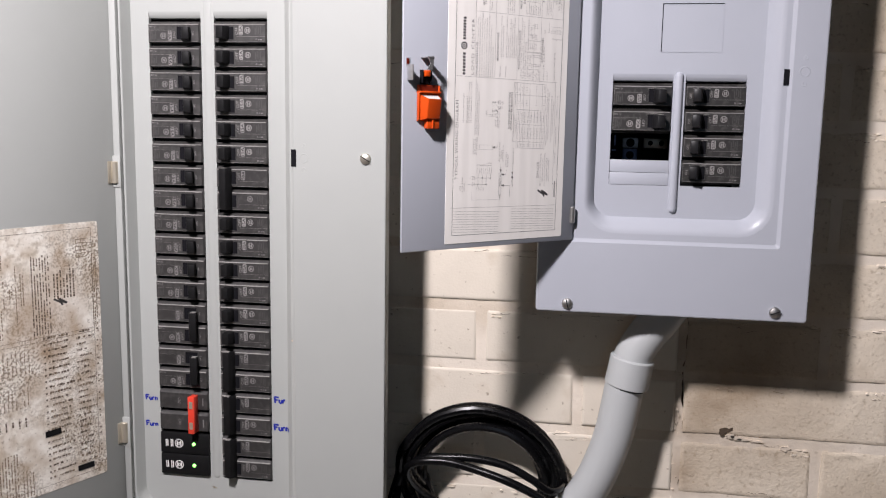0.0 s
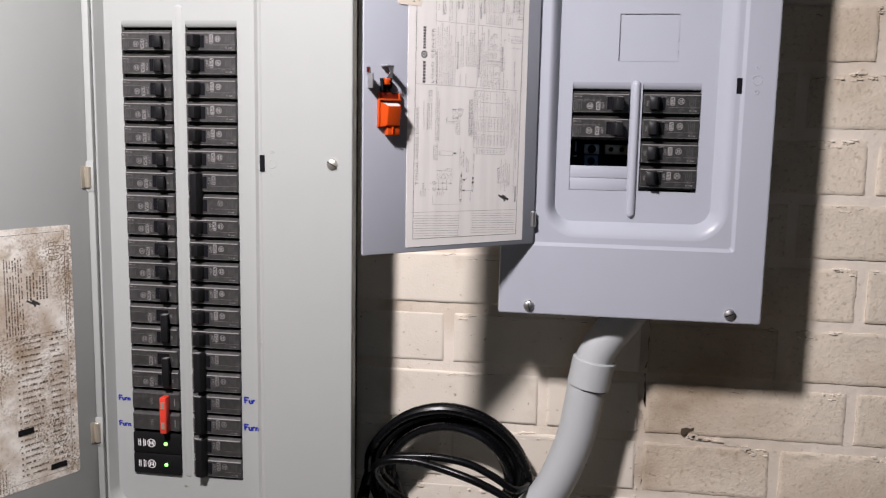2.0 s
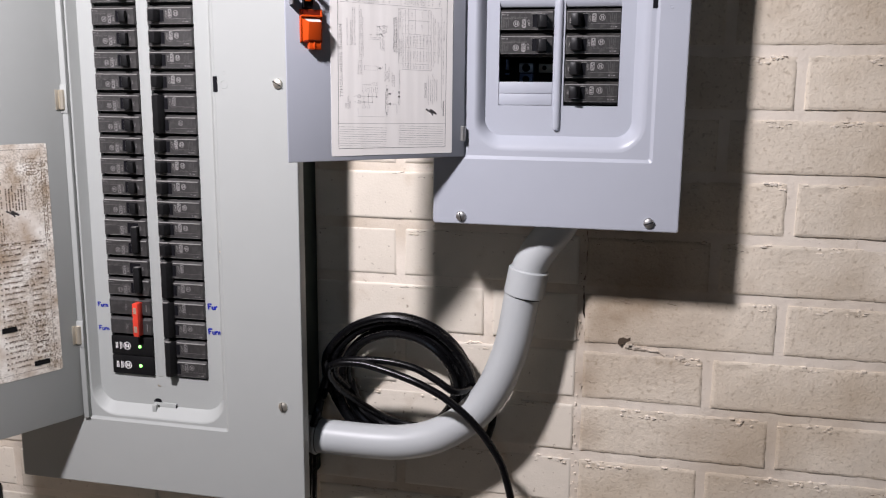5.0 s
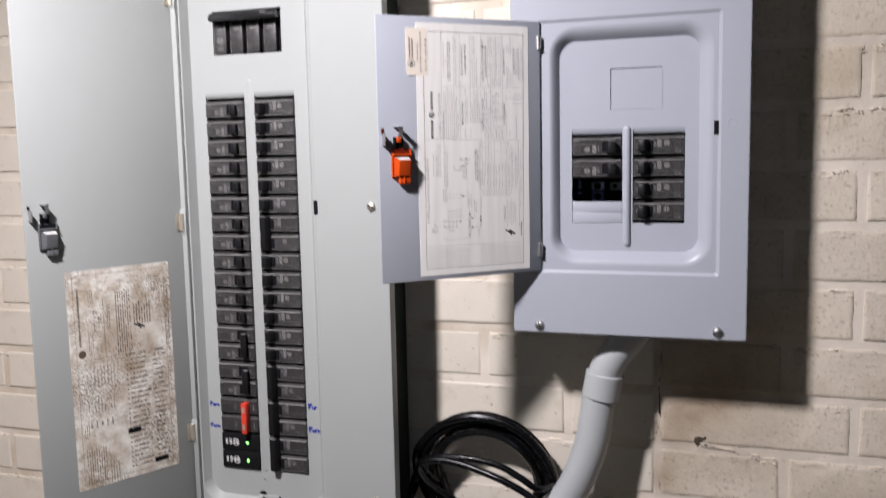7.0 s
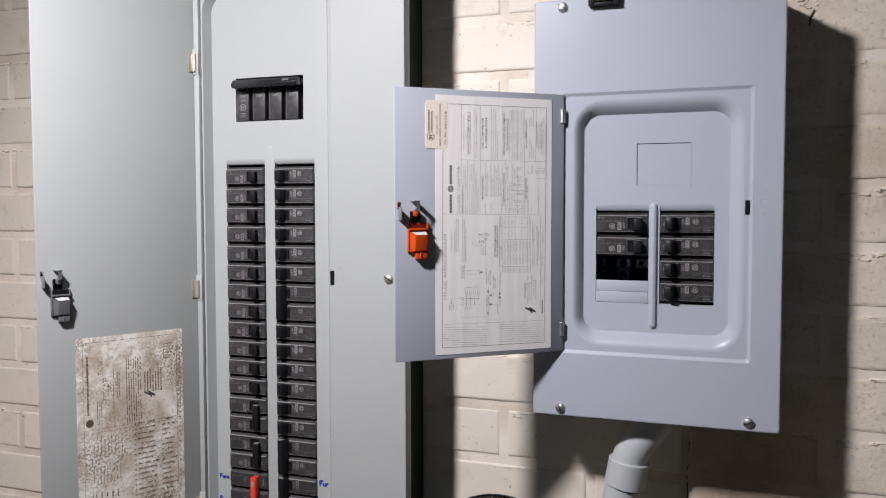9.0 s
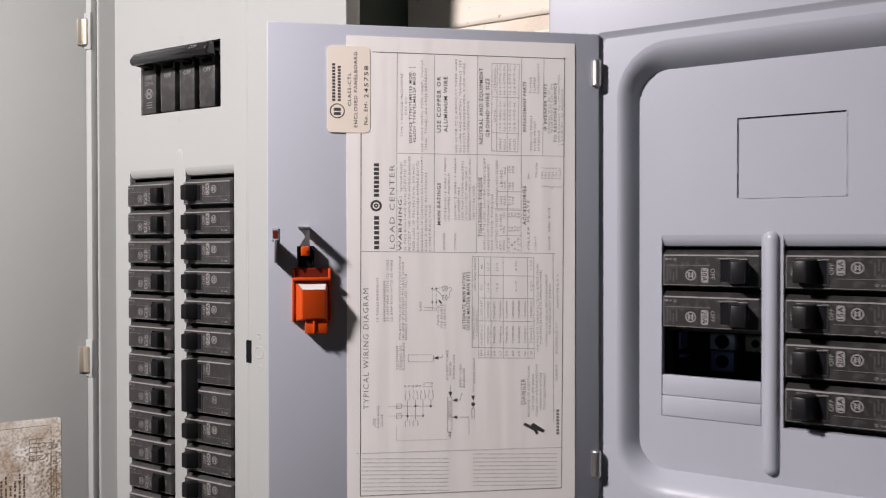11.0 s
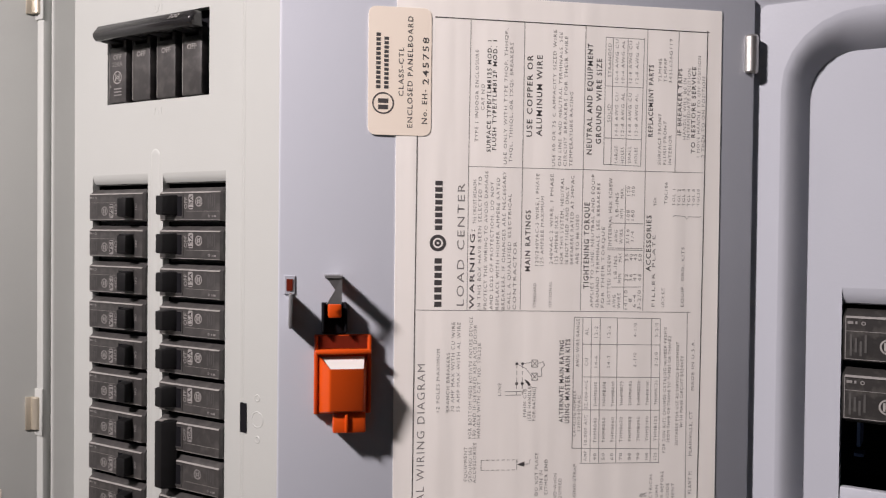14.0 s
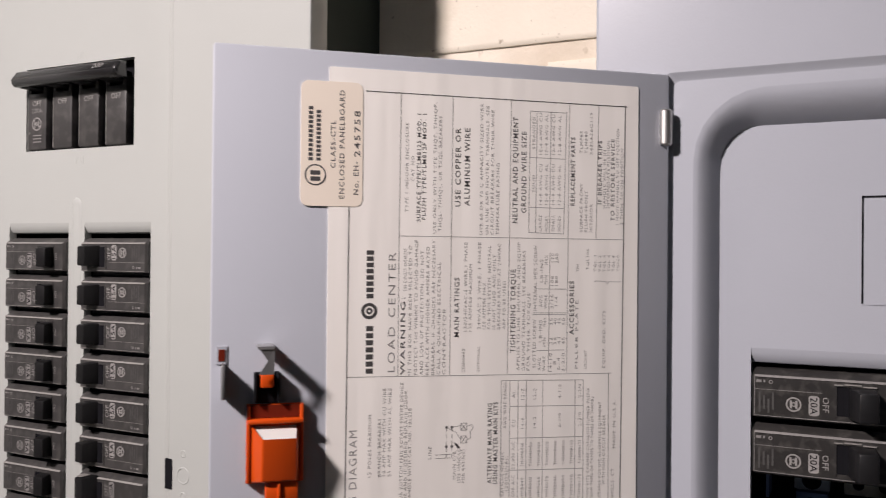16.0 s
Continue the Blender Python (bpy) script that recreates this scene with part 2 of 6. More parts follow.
CUP = shader("pale_glint_plastic", (0.55, 0.54, 0.52), 0.4, vary=0.06)
ORANGE = shader("orange_plastic", (0.57, 0.066, 0.006), 0.33, vary=0.05, scale=60)
RED = shader("red_plastic", (0.70, 0.055, 0.03), 0.4, vary=0.06, scale=60)
GREY_PLASTIC = shader("grey_plastic", (0.13, 0.133, 0.14), 0.4, vary=0.06)
BLUE_INK = shader("blue_marker", (0.010, 0.022, 0.30), 0.5, vary=0.15)
VIAL = shader("green_vial", (0.36, 0.41, 0.22), 0.12, vary=0.1)
# the blue daylight on the bus is put into the metal's colour
BLUE_LIT_METAL = shader("blue_lit_bus_metal", (0.14, 0.19, 0.34), 0.5, metal=0.3, vary=0.2)
BUS_PLATE = shader("bus_plate", (0.55, 0.58, 0.63), 0.45, metal=0.4, vary=0.2)
# low tone holds down the bounce from the unseen room surfaces
PLASTER = shader("pale_plaster", (0.15, 0.135, 0.115), 0.8, vary=0.08, bump=0.3, bump_scale=80)
BOUNCE_PLASTER = shader("bounce_plaster", (0.66, 0.56, 0.45), 0.8, vary=0.08, bump=0.3, bump_scale=80)
CONCRETE = shader("concrete", (0.27, 0.245, 0.215), 0.8, vary=0.15, scale=30, coarse=3, bump=0.4, bump_scale=90)
LED = bpy.data.materials.new("green_led")
LED.use_nodes = True
led = LED.node_tree.nodes["Principled BSDF"]
led.inputs["Base Color"].default_value = (0.1, 0.6, 0.1, 1)
led.inputs["Emission Color"].default_value, led.inputs["Emission Strength"].default_value = (0.28, 1.0, 0.16, 1), 3.5

# ---- mesh helpers ----


def mesh_of(name, bm, material, sharp=32):
    me = bpy.data.meshes.new(name)
    bmesh.ops.recalc_face_normals(bm, faces=bm.faces)
    bm.to_mesh(me)
    bm.free()
    me.materials.append(material)
    if sharp:
        for p in me.polygons:
            shortest = min((me.vertices[a].co - me.vertices[b].co).length for a, b in p.edge_keys)
            p.use_smooth = shortest < 0.008 or max(abs(c) for c in p.normal) < 0.9999    # broad flat faces stay flat
        me.set_sharp_from_angle(angle=radians(sharp))
    return me


def part(name, bm, material, parent, label="", sharp=32):
    ob = new(name, mesh_of(name, bm, material, sharp))
    ob.parent = parent
    if label:
        tagged(ob, label)
    return ob


def thing(name, m, label, category, group="", kind=""):
    ob = new(name)
    ob.empty_display_size = 0.02
    ob.matrix_basis = m
    return tagged(ob, label, category, group, kind)


def solid(name, bm, material, label, category, kind="", m=None, group=""):
    ob = new(name, mesh_of(name, bm, material))
    if m:
        ob.matrix_basis = m
    return tagged(ob, label, category, group, kind)


def box(bm, x0, x1, y0, y1, z0, z1, bevel=0.0, taper=1.0, segments=2):
    """A box; with taper, its face at y0 (towards the viewer) is that much smaller."""
    made = bmesh.ops.create_cube(bm, size=1.0)["verts"]
    cx, cz = (x0 + x1) / 2, (z0 + z1) / 2
    for v in made:
        s = taper if v.co.y < 0 else 1.0
        v.co = Vector((cx + v.co.x * (x1 - x0) * s, y0 if v.co.y < 0 else y1, cz + v.co.z * (z1 - z0) * s))
    if bevel:
        edges = list({e for v in made for e in v.link_edges})
        bmesh.ops.bevel(bm, geom=edges, offset=bevel, segments=segments, profile=0.5, affect="EDGES")
    return bm


def sheet(bm, pts, depth=0.0):
    """A flat polygon of points (x, y, z), drawn out along y by depth."""
    f = bm.faces.new([bm.verts.new(p) for p in pts])
    if depth:
        out = bmesh.ops.extrude_face_region(bm, geom=[f])["geom"]
        bmesh.ops.translate(bm, verts=[g for g in out if isinstance(g, bmesh.types.BMVert)], vec=(0, depth, 0))
    return bm


def lathe(bm, profile, centre, axis="y", n=20, flip=1):
    """A turned body: profile of (radius, height along the axis)."""
    rings = []
    for r, h in profile:
        ring = []
        for k in range(n):
            a = 2 * math.pi * k / n
            c, s = r * math.cos(a), r * math.sin(a)
            p = {"y": (c, h * flip, s), "z": (c, s, h * flip), "x": (h * flip, c, s)}[axis]
            ring.append(bm.verts.new(Vector(centre) + Vector(p)))
        rings.append(ring)
    for a, b in zip(rings, rings[1:]):
        for k in range(n):
            bm.faces.new((a[k], a[(k + 1) % n], b[(k + 1) % n], b[k]))
    for ring in (rings[0], rings[-1]):
        bm.faces.new(ring)
    return bm


def tube(bm, pts, radius, n=12, cap=True):
    """A round tube along a line of points."""
    pts = [Vector(p) for p in pts]
    rings, up = [], None
    for k, p in enumerate(pts):
        d = (pts[min(k + 1, len(pts) - 1)] - pts[max(k - 1, 0)]).normalized()
        if up is None:
            up = d.orthogonal().normalized()
        up = (up - d * up.dot(d)).normalized()
        side = d.cross(up)
        r = radius[k] if isinstance(radius, (list, tuple)) else radius
        rings.append([bm.verts.new(p + (up * math.cos(2 * math.pi * j / n) + side * math.sin(2 * math.pi * j / n)) * r) for j in range(n)])
    for a, b in zip(rings, rings[1:]):
        for j in range(n):
            bm.faces.new((a[j], a[(j + 1) % n], b[(j + 1) % n], b[j]))
    if cap:
        bm.faces.new(rings[0])
        bm.faces.new(rings[-1])
    return bm


def spline(points, per=8):
    """A smooth line through the points."""
    pts = [Vector(p) for p in points]
    pts = [2 * pts[0] - pts[1], *pts, 2 * pts[-1] - pts[-2]]
    out = []
    for a, b, c, d in zip(pts, pts[1:], pts[2:], pts[3:]):
        for k in range(per):
            t = k / per
            out.append(0.5 * (2 * b + (c - a) * t + (2 * a - 5 * b + 4 * c - d) * t * t + (3 * b - a - 3 * c + d) * t ** 3))
    return [*out, pts[-2]]


def rounded(x0, x1, z0, z1, r, n=6):
    out = []
    for cx, cz, a0 in ((x1 - r, z1 - r, 0), (x0 + r, z1 - r, 90), (x0 + r, z0 + r, 180), (x1 - r, z0 + r, 270)):
        out += [(cx + r * math.cos(radians(a0 + 90 * k / n)), cz + r * math.sin(radians(a0 + 90 * k / n))) for k in range(n + 1)]
    return out


def loop(bm, pts, y):
    return [bm.verts.new((x, y, z)) for x, z in pts]


def bridge(bm, a, b):
    for k in range(len(a)):
        q = (k + 1) % len(a)
        bm.faces.new((a[k], a[q], b[q], b[k]))


def letters(bm, text, m, length=None, height=None, size=0.01, centre=True, weight=0.0, space=1.0):
    """Writing in the built-in font, laid with its foot along m's x and its top along m's y; length and height in metres."""
    cu = bpy.data.curves.new("writing", "FONT")
    cu.body, cu.size, cu.resolution_u, cu.fill_mode = text, 1.0, 2, "FRONT"
    cu.offset, cu.space_character = weight, space
    ob = bpy.data.objects.new("writing", cu)
    me = bpy.data.meshes.new_from_object(ob)
    if len(me.vertices):
        co = np.empty(len(me.vertices) * 3)
        me.vertices.foreach_get("co", co)
        co = co.reshape(-1, 3)
        lo, hi = co.min(0), co.max(0)
        sy = height / 0.70 if height else size
        sx = length / (hi[0] - lo[0]) if length else sy
        mid = (lo[0] + hi[0]) / 2 if centre else lo[0]
        me.transform(m @ Matrix.Diagonal((sx, sy, 1, 1)) @ Matrix.Translation((-mid, -0.35, 0)))
        bm.from_mesh(me)
    bpy.data.meshes.remove(me)
    bpy.data.objects.remove(ob)
    bpy.data.curves.remove(cu)
    return bm


def upright(x, y, z, turn=0):
    """A plane for writing on a front that faces -y; turn: degrees counter-clockwise as seen by the reader."""
    return Matrix.Translation((x, y, z)) @ Euler((radians(90), 0, 0)).to_matrix().to_4x4() @ Euler((0, 0, radians(turn))).to_matrix().to_4x4()


def bar(bm, x0, x1, z0, z1, y):
    bm.faces.new([bm.verts.new(p) for p in ((x0, y, z0), (x1, y, z0), (x1, y, z1), (x0, y, z1))])


def annulus(bm, x, z, y, r0, r1, n=20):
    a = [bm.verts.new((x + r0 * math.cos(2 * math.pi * k / n), y, z + r0 * math.sin(2 * math.pi * k / n))) for k in range(n)]
    b = [bm.verts.new((x + r1 * math.cos(2 * math.pi * k / n), y, z + r1 * math.sin(2 * math.pi * k / n))) for k in range(n)]
    bridge(bm, a, b)


def new_bm():
    return bmesh.new()


# ---- the room ----
WALL_Y = 1.0
floor = solid("floor", box(new_bm(), -1.4, 2.0, -2.6, 1.2, -0.12, 0.0), CONCRETE, "bare grey concrete basement floor", "floor", "structure")
ceiling = solid("ceiling", box(new_bm(), -1.4, 2.0, -2.6, 1.2, 2.5, 2.6), PLASTER, "pale plain basement ceiling", "ceiling", "structure")
bm = box(new_bm(), -1.4, 0.25, -2.6, -2.5, 0.0, 2.5)
box(bm, 0.75, 2.0, -2.6, -2.5, 0.0, 2.5)
box(bm, 0.25, 0.75, -2.6, -2.5, 0.0, 1.82)
box(bm, 0.25, 0.75, -2.6, -2.5, 2.16, 2.5)
solid("wall_south", bm, PLASTER, "pale plain wall behind the viewer", "wall", "structure")
window = thing("window_1", pose(0.50, -2.55, 1.99), "small high basement window in the wall behind", "window", kind="structure")
for x0, x1, z0, z1 in ((-0.25, -0.22, -0.17, 0.17), (0.22, 0.25, -0.17, 0.17), (-0.22, 0.22, 0.14, 0.17), (-0.22, 0.22, -0.17, -0.14)):
    part("window_frame", box(new_bm(), x0, x1, -0.03, 0.01, z0, z1, bevel=0.003), PLASTER, window)
# unseen wall, set near and bright to bounce warm fill onto the panels
solid("wall_west", box(new_bm(), -1.40, -1.30, -2.5, 1.2, 0.0, 2.5), BOUNCE_PLASTER, "unseen cream side wall, set close to bounce warm light", "wall", "structure")
solid("wall_east", box(new_bm(), 1.9, 2.0, -2.5, 1.2, 0.0, 2.5), PLASTER, "pale plain side wall", "wall", "structure")

# the brick wall: a mortar face, a narrow crack beside the stretch of rougher bricks
SEAM = 0.1165
bm = new_bm()
box(bm, -1.299, SEAM, WALL_Y + 0.0023, 1.2, 0.0, 2.5)
box(bm, SEAM, 1.9, WALL_Y + 0.0023, 1.2, 0.0, 2.5)
wall = solid("wall_north", bm, MORTAR, "cream painted brick wall with rough joints and chipped paint", "wall", "structure")
bm = new_bm()
rnd = random.Random(21)
left, right = [], []
for k in range(150):
    z = 0.88 + k * 0.0068
    wide = max(0.0, rnd.uniform(-0.0012, 0.0012) + (0.0010 if 1.15 < z < 1.30 else 0.0))
    mid = SEAM + 0.0004 + 0.0014 * math.sin(z * 61) + 0.0008 * math.sin(z * 173 + 1) + rnd.uniform(-0.0008, 0.0008)
    left.append(bm.verts.new((mid - wide / 2 - 0.0001, WALL_Y + 0.0016, z)))
    right.append(bm.verts.new((mid + wide / 2 + 0.0001, WALL_Y + 0.0016, z)))
for k in range(149):
    if rnd.random() < (0.25 if 1.15 < 0.88 + k * 0.0068 < 1.31 else 0.85):
        continue
    bm.faces.new((left[k], right[k], right[k + 1], left[k + 1]))
bmesh.ops.solidify(bm, geom=bm.faces[:], thickness=-0.002)
part("crack", bm, CRACK, wall, "dark crack where two stretches of brickwork meet", sharp=0)

# ---- sheet metal covers ----


def cover_mesh(outer, emboss, recess, inner, depth, xs, zs, holes, r_out, r_in, crisp=False):
    """A pressed steel cover, front at y = 0: folded rim, embossed border, sunk pan with cut openings. Boxes are (x0, x1, z0, z1)."""
    bm = new_bm()

    def grow(b, d):
        return (b[0] - d, b[1] + d, b[2] - d, b[3] + d)

    loops = [loop(bm, rounded(*grow(outer, -0.0016), 0.002), 0.016), loop(bm, rounded(*outer, 0.003), 0.016), loop(bm, rounded(*outer, 0.003), 0.0014),
             loop(bm, rounded(*grow(outer, -0.0005), 0.003), 0.0004), loop(bm, rounded(*grow(outer, -0.0016), 0.003), 0.0),
             loop(bm, rounded(*emboss, 0.003), 0.0), loop(bm, rounded(*grow(emboss, -0.0008), 0.003), 0.0004),
             loop(bm, rounded(*grow(emboss, -0.0028), 0.003), 0.0022), loop(bm, rounded(*grow(emboss, -0.0038), 0.003), 0.0025)]
    steps = ((0.0, 0.0), (0.10, 0.03), (0.18, 0.10), (0.97, 0.975), (1.0, 1.0)) if crisp else [(k / 7, (k / 7) ** 1.9) for k in range(8)]
    for s, e in steps:
        b = [p + (q - p) * s for p, q in zip(recess, inner)]
        loops.append(loop(bm, rounded(*b, r_out + (r_in - r_out) * s), 0.0025 + (depth - 0.0025) * e))
    pan = grow(inner, -0.0055)
    loops.append(loop(bm, rounded(*pan, 0.0004), depth))
    for a, b in zip(loops, loops[1:]):
        bridge(bm, a, b)
    xs, zs = [pan[0], *xs, pan[1]], [pan[2], *zs, pan[3]]
    for x0, x1 in zip(xs, xs[1:]):
        for z0, z1 in zip(zs, zs[1:]):
            cx, cz = (x0 + x1) / 2, (z0 + z1) / 2
            if any(h[0] < cx < h[1] and h[2] < cz < h[3] for h in holes):
                continue
            bar(bm, x0, x1, z0, z1, depth)
    for h in holes:
        roll = ((0.0, 0.0), (0.0024, 0.0004), (0.0048, 0.0014), (0.0066, 0.0028), (0.0073, 0.0056)) if h[3] - h[2] > 0.08 else ((0.0, 0.0), (0.0006, 0.0040))
        rims = [loop(bm, [(h[0], h[2]), (h[1], h[2]), (h[1], h[3] - dz), (h[0], h[3] - dz)], depth + dy) for dz, dy in roll]
        for a, b in zip(rims, rims[1:]):
            bridge(bm, a, b)
    bmesh.ops.remove_doubles(bm, verts=bm.verts, dist=0.00005)
    return bm


def level_faces(ob):
    """The flat stretches of a pressed sheet are shaded flat, its folds smooth."""
    for p in ob.data.polygons:
        if abs(p.normal.y) > 0.9995:
            p.use_smooth = False


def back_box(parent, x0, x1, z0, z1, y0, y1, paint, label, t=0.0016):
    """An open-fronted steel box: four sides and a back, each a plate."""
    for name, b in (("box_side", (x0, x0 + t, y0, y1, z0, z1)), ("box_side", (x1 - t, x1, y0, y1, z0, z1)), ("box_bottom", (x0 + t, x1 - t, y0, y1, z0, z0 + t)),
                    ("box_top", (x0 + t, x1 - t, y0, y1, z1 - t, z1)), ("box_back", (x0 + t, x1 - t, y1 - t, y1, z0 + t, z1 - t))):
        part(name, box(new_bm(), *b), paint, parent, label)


def screw_parts(parent, x, z, turn, metal, r=0.0057):
    p = part("screw", lathe(new_bm(), [(r, 0), (r, -0.0012), (r * 0.86, -0.0026), (r * 0.55, -0.0034), (r * 0.15, -0.0037)], (x, 0, z)), metal, parent, "slotted screw")
    bm = box(new_bm(), -r * 0.95, r * 0.95, -0.0038, -0.0022, -0.00045, 0.00045)
    bmesh.ops.transform(bm, matrix=Matrix.Translation((x, 0, z)) @ Euler((0, radians(turn), 0)).to_matrix().to_4x4(), verts=bm.verts)
    part("slot", bm, DARK, p)
    return p


def bead(x, z0, z1, w, h):
    """A long pressed rib with domed ends, on y = 0."""
    bm = new_bm()
    rows = []
    n = 10
    zs = [z0 + w / 2 * (1 - math.cos(radians(90 * k / 4))) for k in range(5)] + [z1 - w / 2 * (1 - math.cos(radians(90 * k / 4))) for k in range(4, -1, -1)]
    for k, z in enumerate(zs):
        e = math.sin(radians(90 * min(k, len(zs) - 1 - k) / 4)) if min(k, len(zs) - 1 - k) < 4 else 1.0
        e = max(e, 0.05)
        rows.append([bm.verts.new((x - w / 2 * math.cos(math.pi * j / n) * e, -h * math.sin(math.pi * j / n) * e, z)) for j in range(n + 1)])
    for a, b in zip(rows, rows[1:]):
        for j in range(n):
            bm.faces.new((a[j], a[j + 1], b[j + 1], b[j]))
    return bm


def pressed_marks(parent, x, z, y, paint):
    """Small raised rings beside a latch slot."""
    for dz, r in ((0.0, 0.0046), (0.013, 0.0018), (-0.012, 0.0018)):
        prof = [(r - 0.0005, 0.0), (r - 0.0003, -0.0002), (r + 0.0003, -0.0002), (r + 0.0006, 0.0)]
        bm = new_bm()
        rings = [[bm.verts.new((x + q * math.cos(a * math.pi / 10), y + h, z + dz + q * math.sin(a * math.pi / 10))) for a in range(20)] for q, h in prof]
        for a, b in zip(rings, rings[1:]):
            bridge(bm, a, b)
        part("pressed_mark", bm, paint, parent)


# ---- the large old panel ----
LY = 0.888
big = thing("breaker_panel", pose(0, LY, 0), "tall grey steel breaker panel with open door on brick wall", "breaker panel")
C1, C2, CZ0, CZ1 = (-0.4755, -0.4165), (-0.4015, -0.3425), 1.0915, 1.6010
MAIN = (-0.4595, -0.3580, 1.6606, 1.7165)
holes = [(C1[0], C1[1], CZ0, CZ1 + 0.010), (C2[0], C2[1], CZ0, CZ1 + 0.010), (*MAIN[:3], MAIN[3] + 0.001)]
bm = cover_mesh((-0.6105, -0.2095, 0.942, 1.955), (-0.514, -0.309, 1.032, 1.847), (-0.5010, -0.3135, 1.0385, 1.8385), (-0.4962, -0.3235, 1.052, 1.8280), 0.017,
                [C1[0], MAIN[0], C1[1], C2[0], MAIN[1], C2[1]], [CZ0, CZ1 + 0.010, MAIN[2], MAIN[3] + 0.001], holes, 0.034, 0.024, crisp=True)
cover = part("cover", bm, PAINT_OLD, big, "pressed steel cover in aged light grey enamel")
level_faces(cover)
back_box(big, -0.5890, -0.2315, 0.945, 1.952, 0.012, 0.1115, PAINT_BOX_SHADED, "plate of the back box, enamel darkened for its shaded side")
part("rib", bead(-0.409, 1.0895, 1.628, 0.0095, 0.0013), PAINT_OLD, cover).location.y = 0.0175
part("interior", box(new_bm(), -0.485, -0.338, 0.034, 0.036, 1.08, 1.73), DARK, big)
for x, z, turn in ((-0.2315, 1.460, 30), (-0.2355, 1.073, 80), (-0.5885, 1.46, 20), (-0.2315, 1.84, 70)):
    screw_parts(big, x, z, turn, OLD_ZINC)
part("latch_slot", box(new_bm(), -0.3118, -0.3063, -0.0004, 0.0012, 1.4500, 1.4680), DARK, big, "dark latch slot")

bm = lathe(new_bm(), [(0.0060, 0.0172), (0.0060, 0.0166)], (-0.4150, 0, 1.0552), n=22)
part("key_hole", bm, DARK, big, "dark hole under the breakers")
part("catch_tab", box(new_bm(), -0.4210, -0.3890, 0.0152, 0.0172, 1.0440, 1.0562, bevel=0.0005), PAINT_OLD, big, "flat painted tab below the hole")
part("catch", box(new_bm(), -0.4195, -0.4140, 0.0090, 0.0160, 1.0450, 1.0545, bevel=0.001), PAINT_OLD, big, "bent catch")
# dark sliver drawn in as the shade at the tab's left end
part("catch_slit", box(new_bm(), -0.4138, -0.4122, 0.0146, 0.0156, 1.0455, 1.0530), DARK, big)
part("catch_slit", box(new_bm(), -0.3890, -0.3880, 0.0148, 0.0172, 1.0450, 1.0556), DARK, big)
bm = box(new_bm(), -0.4300, -0.3812, 0.0158, 0.0168, 1.8205, 1.8214)
box(bm, -0.3820, -0.3812, 0.0140, 0.0168, 1.8214, 1.8275)
part("catch", bm, DARK, big, "cut outline of a catch")
part("catch_pin", lathe(new_bm(), [(0.0042, 0.0168), (0.0042, 0.0120), (0.0030, 0.0105)], (-0.4100, 0, 1.8260), n=16), ZINC, big, "bright catch pin")

pressed_marks(big, -0.2980, 1.4590, 0.0, PAINT_OLD)
for z, up in ((1.7225, -1), (1.6530, 1)):
    for a, b in (((-0.4105, -0.0025), (-0.4090, 0.0025)), ((-0.4075, 0.0025), (-0.4060, -0.0025)), ((-0.4035, -0.0025), (-0.4035, 0.0025))):
        part("pressed_arrow", tube(new_bm(), [(a[0], 0.0172, z + a[1] * up), (b[0], 0.0172, z + b[1] * up)], 0.00045, 6), PAINT_OLD, big)
for x, z, y, r in ((-0.3130, 1.2610, 0.0023, 0.0013), (-0.4130, 1.0785, 0.0167, 0.0016), (-0.4105, 1.0780, 0.0167, 0.0010)):
    part("rust_spot", lathe(new_bm(), [(r, y + 0.0004), (r * 0.9, y), (r * 0.2, y - 0.0001)], (x, 0, z), n=9), BRASS, big, "small brown rust spot")

# ---- the small newer panel ----
RY = 0.898
small = thing("load_center", pose(0, RY, 0), "small blue-grey steel load center with open door on brick wall", "breaker panel")
D1, D2, DZ0, DZ1 = (0.0183, 0.0775), (0.0895, 0.1482), 1.4390, 1.5405
pan_depth = 0.015
bm = cover_mesh((-0.0515, 0.218, 1.3065, 1.782), (-0.0185, 0.1875, 1.380, 1.6765), (-0.006, 0.1790, 1.390, 1.6675), (0.004, 0.1635, 1.406, 1.652), pan_depth,
                [D1[0], D1[1], D2[0], D2[1]], [DZ0, 1.4645, DZ1 + 0.010], [(D1[0], D1[1], DZ0, DZ1 + 0.010), (D2[0], D2[1], DZ0, DZ1 + 0.010)], 0.032, 0.018)
cover_s = part("cover", bm, PAINT_NEW, small, "pressed steel cover in blue-grey enamel")
level_faces(cover_s)
back_box(small, -0.0495, 0.216, 1.309, 1.780, 0.012, 0.1015, PAINT_NEW, "plate of the back box in blue-grey enamel")
part("rib", bead(0.0830, 1.411, 1.5525, 0.0088, 0.0046), PAINT_NEW, cover_s).location.y = pan_depth + 0.0005
part("interior", box(new_bm(), 0.004, 0.152, 0.084, 0.086, 1.43, 1.56), DARK, small)
for x, z, turn in ((-0.0185, 1.7735, 35), (0.1895, 1.7720, 40), (-0.0190, 1.3155, 75), (0.1868, 1.3160, -20)):
    screw_parts(small, x, z, turn, ZINC)
part("latch_slot", box(new_bm(), 0.1797, 0.1850, 0.0020, 0.0030, 1.5398, 1.5552), DARK, small, "dark latch slot")

pressed_marks(small, 0.1985, 1.5530, 0.0, PAINT_NEW)

